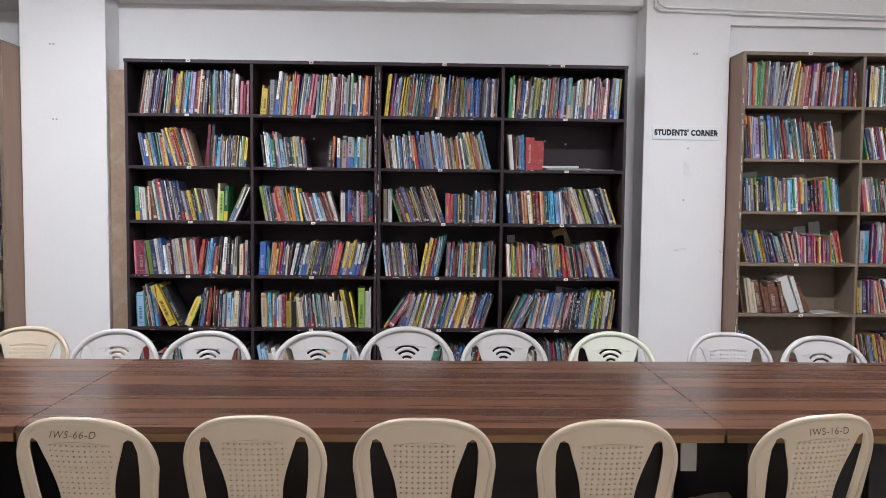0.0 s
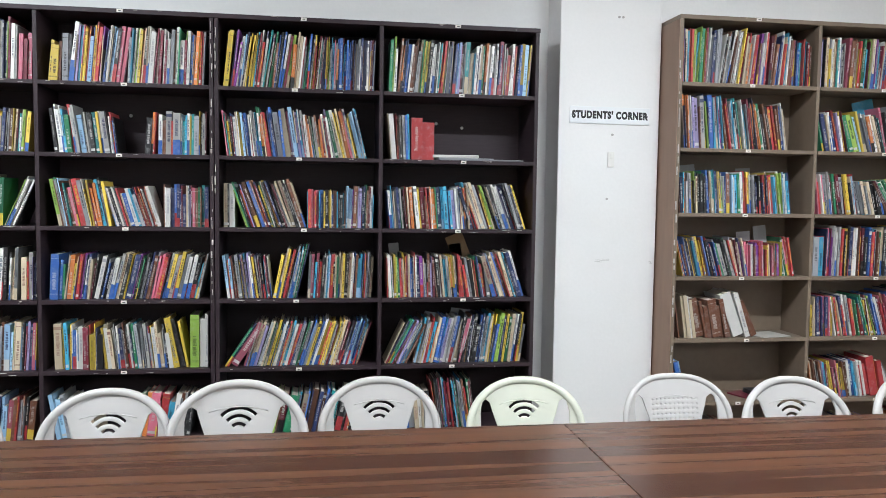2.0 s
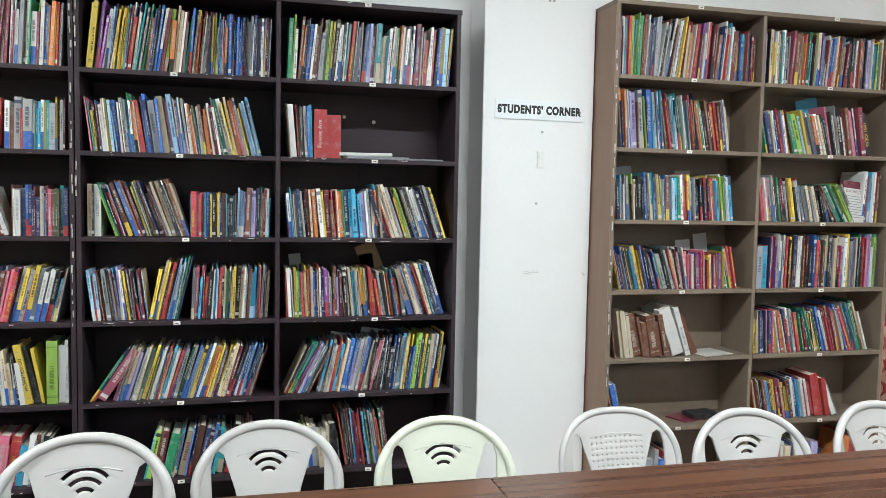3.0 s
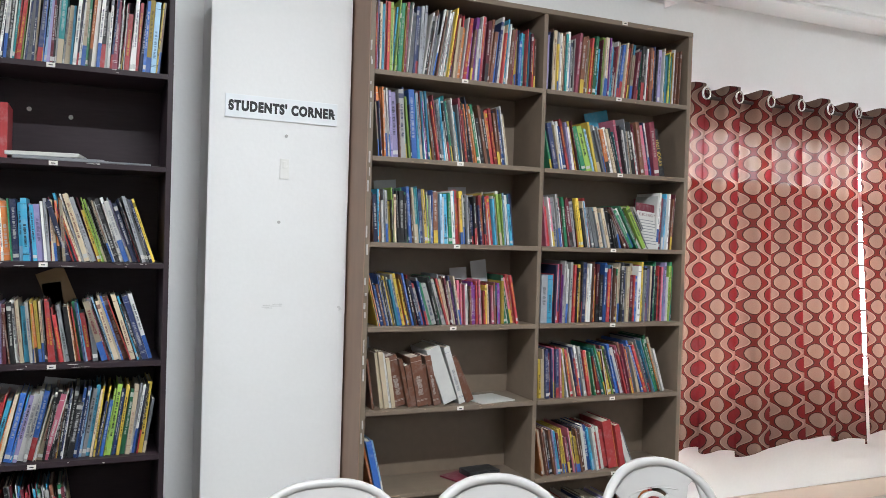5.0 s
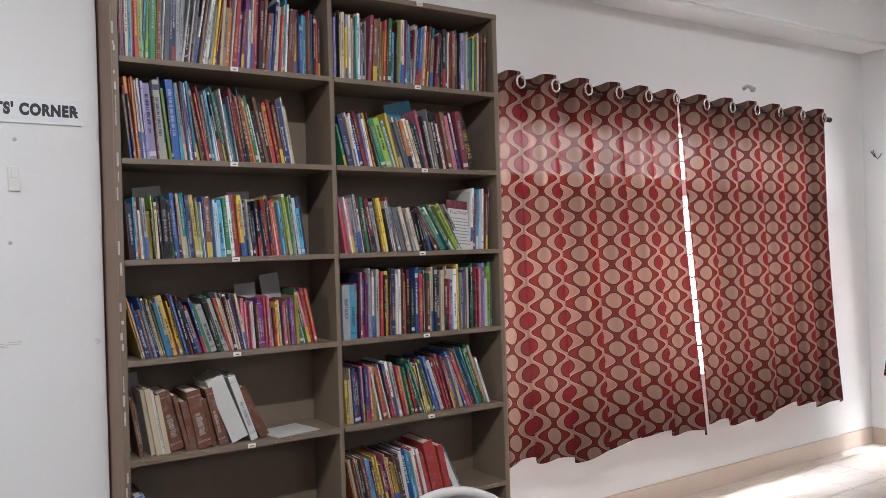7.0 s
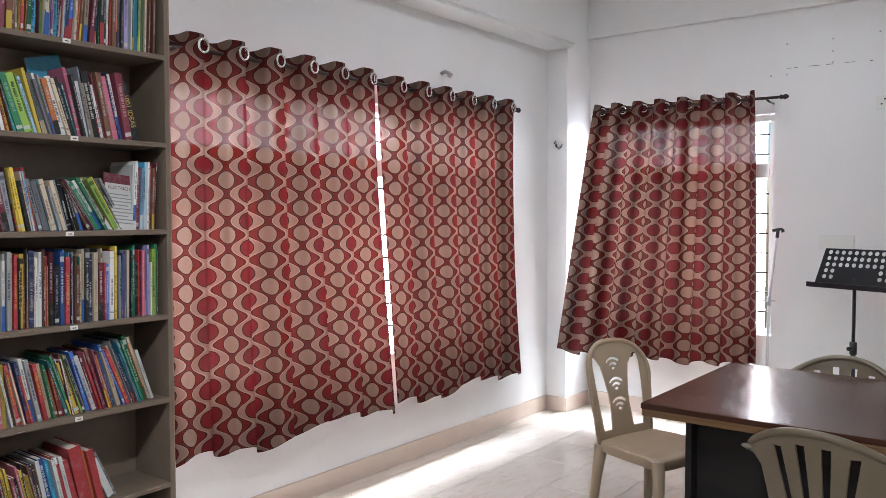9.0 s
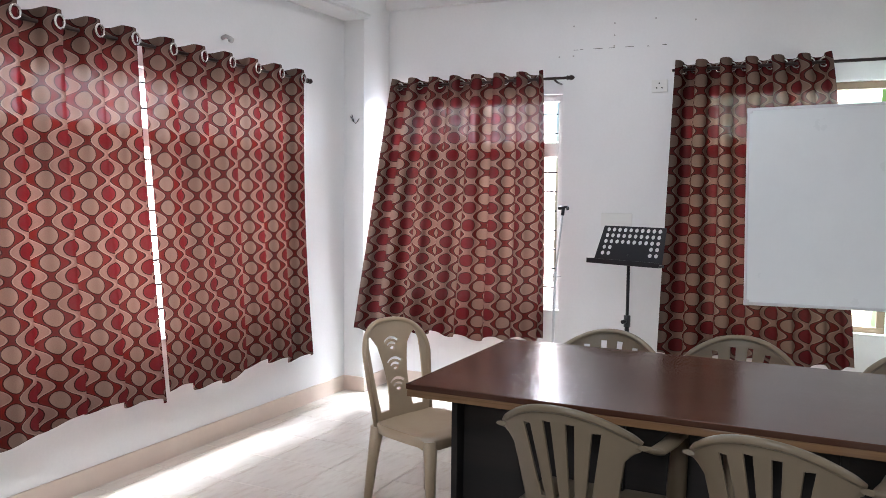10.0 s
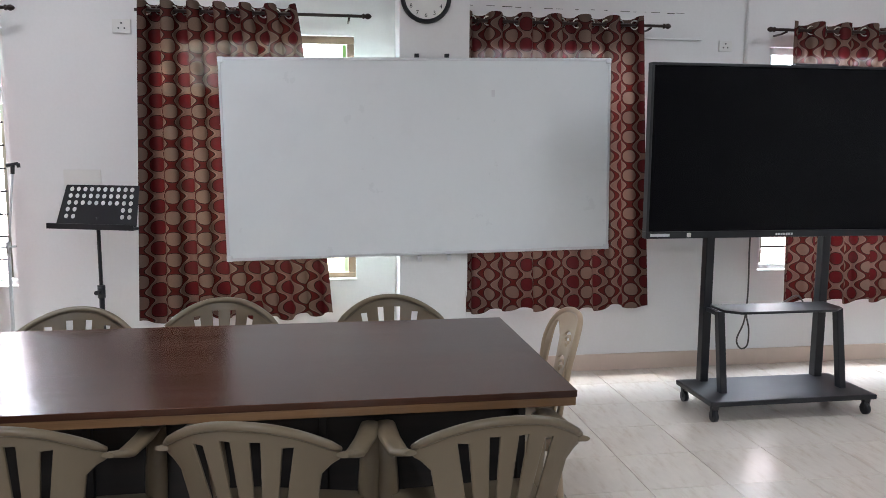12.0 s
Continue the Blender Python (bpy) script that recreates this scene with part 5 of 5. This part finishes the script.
cable = bmesh.new()
tube(cable, rounded_path([(6.59, -0.323, 1.25), (6.616, -0.333, 0.933), (6.606, -0.333, 0.65), (6.597, -0.314, 0.479), (6.588, -0.266, 0.366), (6.588, -0.295, 0.309), (6.597, -0.342, 0.328), (6.606, -0.351, 0.423), (6.606, -0.333, 0.517), (6.606, -0.399, 0.527), (6.606, -0.493, 0.536), (6.55, -0.607, 0.631), (6.545, -0.66, 0.585)]), 0.005, 6)
solid("power_cable", cable, DARKCABLE, "thin dark grey power cable looped behind the display stand", "cable")


def music_stand():
    m = thing("music_stand", "black steel music stand with a perforated desk", "music stand", at=pose(6.75, 3.362, 0, 0, 0, -20))
    w, h = 0.238, 0.225
    outer = [(-w, 0), (w, 0), (w - 0.022, h), (-w + 0.022, h)]
    holes = []
    for r in range(5):
        z = 0.05 + r * 0.038
        n = 10
        for q in range(n):
            x = (q - (n - 1) / 2) * 0.0415 * (1 - 0.05 * r / 5)
            if r < 2 and 1 < q < 8:
                continue
            holes.append(rounded_hole(x, z, 0.0135, 12))
    bm = cut_out(outer, holes, 0.003, 0.0005)
    for v in bm.verts:
        v.co = Vector((v.co.z * 0.35 - v.co.y - 0.02, -v.co.x, v.co.z * 0.94 + 1.075))
    desk = part("desk", bm, BLACKMETAL, m)
    part("lip", boxes((-0.075, -0.02, -w - 0.015, w + 0.015, 1.06, 1.074), (-0.08, -0.073, -w - 0.015, w + 0.015, 1.06, 1.09), bevel=0.002), BLACKMETAL, desk)
    for a, b, r in ((0.08, 0.72, 0.014), (0.66, 1.12, 0.010)):
        p = bmesh.new()
        tube(p, [(0, 0, a), (0, 0, b)], r, 12)
        part("pole", p, BLACKMETAL, m)
    k = bmesh.new()
    tube(k, [(0, 0, 0.68), (0, 0, 0.75)], 0.02, 12)
    tube(k, [(-0.015, 0, 0.715), (-0.05, 0, 0.715)], 0.012, 10)
    part("collar_knob", k, BLACKMETAL, m)
    for t in (20, 140, 260):
        a = radians(t)
        l = bmesh.new()
        tube(l, [(0, 0, 0.32), (0.12 * math.cos(a), 0.12 * math.sin(a), 0.16), (0.27 * math.cos(a), 0.27 * math.sin(a), 0.012)], 0.009, 8)
        leg = part("leg", l, BLACKMETAL, m)
        f = bmesh.new()
        disc(f, (0.27 * math.cos(a), 0.27 * math.sin(a), 0), (0, 0, 1), 0.014, 0.02, 10)
        part("rubber_foot", f, BLACKMETAL, leg)
    return m


music_stand()


def microphone_stand():
    m = thing("microphone_stand", "thin chrome microphone stand with a black clip", "microphone stand", at=pose(7.02, 3.90, 0))
    for a, b, r in (((0, 0.02, 0.02), (0, 0.012, 0.95), 0.010), ((0, 0.012, 0.92), (0.0, -0.035, 1.36), 0.0065)):
        p = bmesh.new()
        tube(p, [a, b], r, 10)
        part("pole", p, PALESTEEL, m)
    k = bmesh.new()
    tube(k, [(0, 0.012, 0.90), (0, 0.012, 0.96)], 0.013, 10)
    tube(k, [(0, 0.05, 0.93), (0, -0.03, 0.935)], 0.006, 8)
    part("clutch", k, PALESTEEL, m)
    c = bmesh.new()
    tube(c, [(0, -0.033, 1.34), (0, -0.037, 1.39)], 0.011, 10)
    tube(c, [(0, -0.065, 1.398), (0, -0.005, 1.385)], [0.008, 0.012], 10)
    tube(c, [(0, -0.065, 1.398), (0, -0.068, 1.375)], 0.01, 8)
    part("clip", c, BLACKMETAL, m)
    b = bmesh.new()
    disc(b, (0, 0.02, 0), (0, 0, 1), 0.12, 0.022, 28)
    part("base", b, BLACKMETAL, m)
    return m


microphone_stand()


def wall_plate(label, x, y0, y1, z0, z1, holes):
    s = thing("wall_socket", label, "socket", "wall sockets")
    part("plate", boxes((x - 0.012, x, y0, y1, z0, z1), bevel=0.003), WHITEPLASTIC, s)
    for y, z in holes:
        h = bmesh.new()
        disc(h, (x - 0.0135, y, z), (1, 0, 0), 0.005, 0.003, 10)
        part("pin_hole", h, BLACKINK, s)
    return s


wall_plate("white wall socket plate high on the wall", EAST, 3.262, 3.366, 2.15, 2.23, ((3.315, 2.207), (3.298, 2.178), (3.332, 2.178)))
wall_plate("blank white wall plate behind the music stand", EAST, 3.47, 3.68, 1.265, 1.355, ())
wall_plate("white wall socket plate beside the display", EAST, -0.52, -0.43, 2.13, 2.20, ((-0.475, 2.18), (-0.49, 2.155), (-0.46, 2.155)))


def wall_clock():
    c = thing("wall_clock", "round wall clock with a white dial and black rim", "clock", at=pose(7.045, 1.555, 2.365))
    rim = bmesh.new()
    tube(rim, [(-0.018, 0.137 * math.cos(t), 0.137 * math.sin(t)) for t in [k / 48 * math.tau for k in range(48)]], 0.014, 8, closed=True)
    part("rim", rim, BLACKMETAL, c)
    d = bmesh.new()
    disc(d, (-0.02, 0, 0), (1, 0, 0), 0.132, 0.02, 48)
    part("dial", d, WHITEPLASTIC, c)
    for n in range(1, 13):
        a = radians(90 - 30 * n)
        tx = bpy.data.curves.new("numeral", "FONT")
        tx.body, tx.size, tx.align_x, tx.align_y, tx.extrude = str(n), 0.034, "CENTER", "CENTER", 0.0004
        ob = new("numeral", tx)
        ob.data.materials.append(BLACKINK)
        ob.parent = c
        ob.matrix_basis = Matrix(((0, 0, -1, -0.0212), (-1, 0, 0, -0.102 * math.cos(a)), (0, 1, 0, 0.102 * math.sin(a)), (0, 0, 0, 1)))
    for ang, length, wid in ((88, 0.065, 0.006), (35, 0.09, 0.004)):
        ob = part("clock_hand", boxes((-0.0015, 0, -0.01, length, -wid / 2, wid / 2)), BLACKINK, c)
        ob.matrix_basis = pose(-0.023, 0, 0, ang, 0, 0)
    return c


wall_clock()
# ---- sign, switch and marks on the pillar ----
def sign():
    s = thing("sign", "white sign plate with black lettering STUDENTS' CORNER", "sign", at=pose(1.623, PILLAR_Y, 1.914, 0, 0.4, 0))
    part("plate", boxes((-0.208, 0.208, -0.006, 0, -0.042, 0.042), bevel=0.0015), SIGNPLATE, s)
    tx = bpy.data.curves.new("lettering", "FONT")
    tx.body, tx.size, tx.align_x, tx.align_y, tx.extrude, tx.offset = "STUDENTS' CORNER", 0.0475, "CENTER", "CENTER", 0.0004, 0.003
    tx.space_character = 1.17
    ob = new("lettering", tx)
    ob.data.materials.append(BLACKINK)
    ob.parent = s
    ob.matrix_basis = pose(0, -0.0066, 0.0, 90, 0, 0) @ Matrix.Diagonal((0.775, 1, 1, 1))
    for x in (-0.194, 0.194):
        k = bmesh.new()
        disc(k, (x, -0.008, 0), (0, 1, 0), 0.004, 0.003, 10)
        part("screw", k, BLACKMETAL, s)


sign()
sw = thing("wall_switch", "small white wall switch on the pillar", "switch")
part("plate", boxes((1.618, 1.652, PILLAR_Y - 0.008, PILLAR_Y, 1.66, 1.735), bevel=0.002), WHITEPLASTIC, sw)
part("rocker", boxes((1.627, 1.643, PILLAR_Y - 0.013, PILLAR_Y - 0.0085, 1.70, 1.725), bevel=0.002), WHITEPLASTIC, sw)


def conduit(label, points, r=0.009):
    bm = bmesh.new()
    tube(bm, points, r, 8)
    return solid("conduit", bm, CEIL, label, "conduit", "wall conduits")


conduit("white cable conduit along the beam", [(3.5, 5.298, 2.745), (5.2, 5.298, 2.745), (6.93, 5.298, 2.74)])
conduit("white cable conduit along the lintel", [(1.41, 5.185, 3.1), (1.41, 5.185, 2.68), (1.44, 5.185, 2.655), (2.0, 5.19, 2.64), (3.3, 5.19, 2.615)], 0.008)
conduit("white cable conduit along the lintel", [(1.43, 5.187, 3.1), (1.43, 5.187, 2.70), (1.47, 5.187, 2.675), (2.0, 5.191, 2.665), (3.3, 5.191, 2.64)], 0.006)
conduit("grey conduit running down the wall", [(7.285, -0.62, 3.1), (7.285, -0.62, 2.0)], 0.010)
conduit("thin white conduit along the wall", [(7.29, 1.2, 2.17 + 0.03), (7.29, -0.3, 2.20)], 0.006)
hook = bmesh.new()
tube(hook, [(5.635, NORTH, 2.37), (5.635, NORTH - 0.03, 2.38), (5.64, NORTH - 0.06, 2.365)], 0.012, 10)
disc(hook, (5.64, NORTH - 0.075, 2.35), (-0.2, 0.7, 0.4), 0.016, 0.02, 12)
solid("cable_outlet", hook, CABLE, "short grey cable stub sticking out of the wall", "cable")
wire = bmesh.new()
tube(wire, [(6.938, 5.46, 2.02), (6.92, 5.45, 2.03), (6.915, 5.43, 2.0), (6.925, 5.41, 1.975), (6.915, 5.39, 1.99), (6.92, 5.38, 2.01)], 0.0035, 6)
tube(wire, [(6.938, 5.45, 2.0), (6.918, 5.42, 1.985), (6.92, 5.44, 2.04)], 0.003, 6)
solid("loose_wire", wire, BLACKMETAL, "loose curled wire ends on the corner pillar", "wire")


def nail(x, y, z, axis):
    bm = bmesh.new()
    disc(bm, (x, y, z), axis, 0.006, 0.006, 8)
    solid("wall_plug", bm, CABLE, "small grey wall plug set in the plaster", "wall plug", "wall plugs")


for x, z in ((-0.41, 2.52), (-0.385, 2.52), (-0.40, 2.37), (0.08, 2.53), (0.10, 2.53), (0.06, 2.36), (1.13, 2.55), (1.27, 2.55), (-2.26, 2.4), (-2.24, 2.4), (-2.25, 1.95), (-2.23, 1.95)):
    nail(x, (PILLAR_Y if x < -2 else NORTH) - 0.005, z if x < -2 else z + 0.03, (0, 1, 0))
for x, z in ((1.66, 2.40), (1.68, 2.40), (1.64, 1.82), (1.62, 1.50)):
    nail(x, PILLAR_Y - 0.005, z, (0, 1, 0))
for y, z in ((3.9, 2.62), (3.62, 2.62), (3.35, 2.63), (3.1, 2.6), (3.62, 2.54), (3.62, 2.47), (4.0, 2.42), (3.9, 2.42)):
    nail(EAST - 0.005, y, z, (1, 0, 0))


# dark broken lines of short bars on the wall above the windows
DARKLINE = material("plaster_crack", (0.06, 0.055, 0.05), 0.9, grain=0.3, scale=80)
rng = random.Random(5)
for y0, y1, z0, z1, name in ((1.27, -0.25, 2.375, 2.365, "trim_1"), (3.9, 3.3, 2.46, 2.455, "trim_2")):
    bm, y = bmesh.new(), y0
    while y > y1:
        w = rng.uniform(0.01, 0.07)
        z = z0 + (z1 - z0) * (y0 - y) / (y0 - y1) + rng.uniform(-0.002, 0.002)
        add_box(bm, EAST - 0.0015, EAST + 0.001, y - w, y, z - rng.uniform(0.0012, 0.003), z + 0.0012)
        y -= w + rng.uniform(0.01, 0.09)
    structure(name, bm, DARKLINE, "dark broken crack line in the wall plaster", "crack")

# grey scuffs rubbed onto the pillar's paint
SCUFF = material("grey_scuff", (0.56, 0.55, 0.54), 0.6, grain=0.2, scale=60)
for name, x0, x1, z in (("trim_3", 1.562, 1.642, 1.18), ("trim_4", 1.852, 1.876, 1.17)):
    bm = bmesh.new()
    for k in range(5):
        a = x0 + (x1 - x0) * rng.uniform(0, 0.55)
        add_box(bm, a, min(x1, a + (x1 - x0) * rng.uniform(0.3, 0.6)), PILLAR_Y - 0.0006 - k * 0.0001, PILLAR_Y + 0.001, z + k * 0.0035, z + k * 0.0035 + 0.0026)
    structure(name, bm, SCUFF, "faint grey scuff mark on the pillar paint", "scuff mark")
# ---- floor tiles ----
TS, OX, OY = 0.386, 7.373, 5.788
bm = boxes((0.0015, TS - 0.0015, 0.0015, TS - 0.0015, -0.01, 0.0), bevel=0.001, segments=1)
tile_mesh = mesh_of("floor_tile", bm, TILE)
floor_ob = bpy.data.objects["floor"]
verts, faces = [], []
nx, ny = int((EAST - WEST) / TS) + 2, int((NORTH - SOUTH) / TS) + 2
for i in range(nx):
    for j in range(ny):
        x, y = OX - (i + 1) * TS, OY - (j + 1) * TS
        if x > 1.6 and y > -2.0:
            ob = new("floor_tile", tile_mesh)
            ob.parent = floor_ob
            ob.matrix_basis = pose(x, y, 0)
        else:
            k = len(verts)
            x0, x1, y0, y1 = x + 0.0015, x + TS - 0.0015, y + 0.0015, y + TS - 0.0015
            verts += [(x0, y0, 0), (x1, y0, 0), (x1, y1, 0), (x0, y1, 0)]
            faces.append((k, k + 1, k + 2, k + 3))
me = bpy.data.meshes.new("floor_tiles_far")
me.from_pydata(verts, [], faces)
me.materials.append(TILE)
rest = new("floor_tiles", me)
rest.parent = floor_ob
rest["kind"] = "stuff"
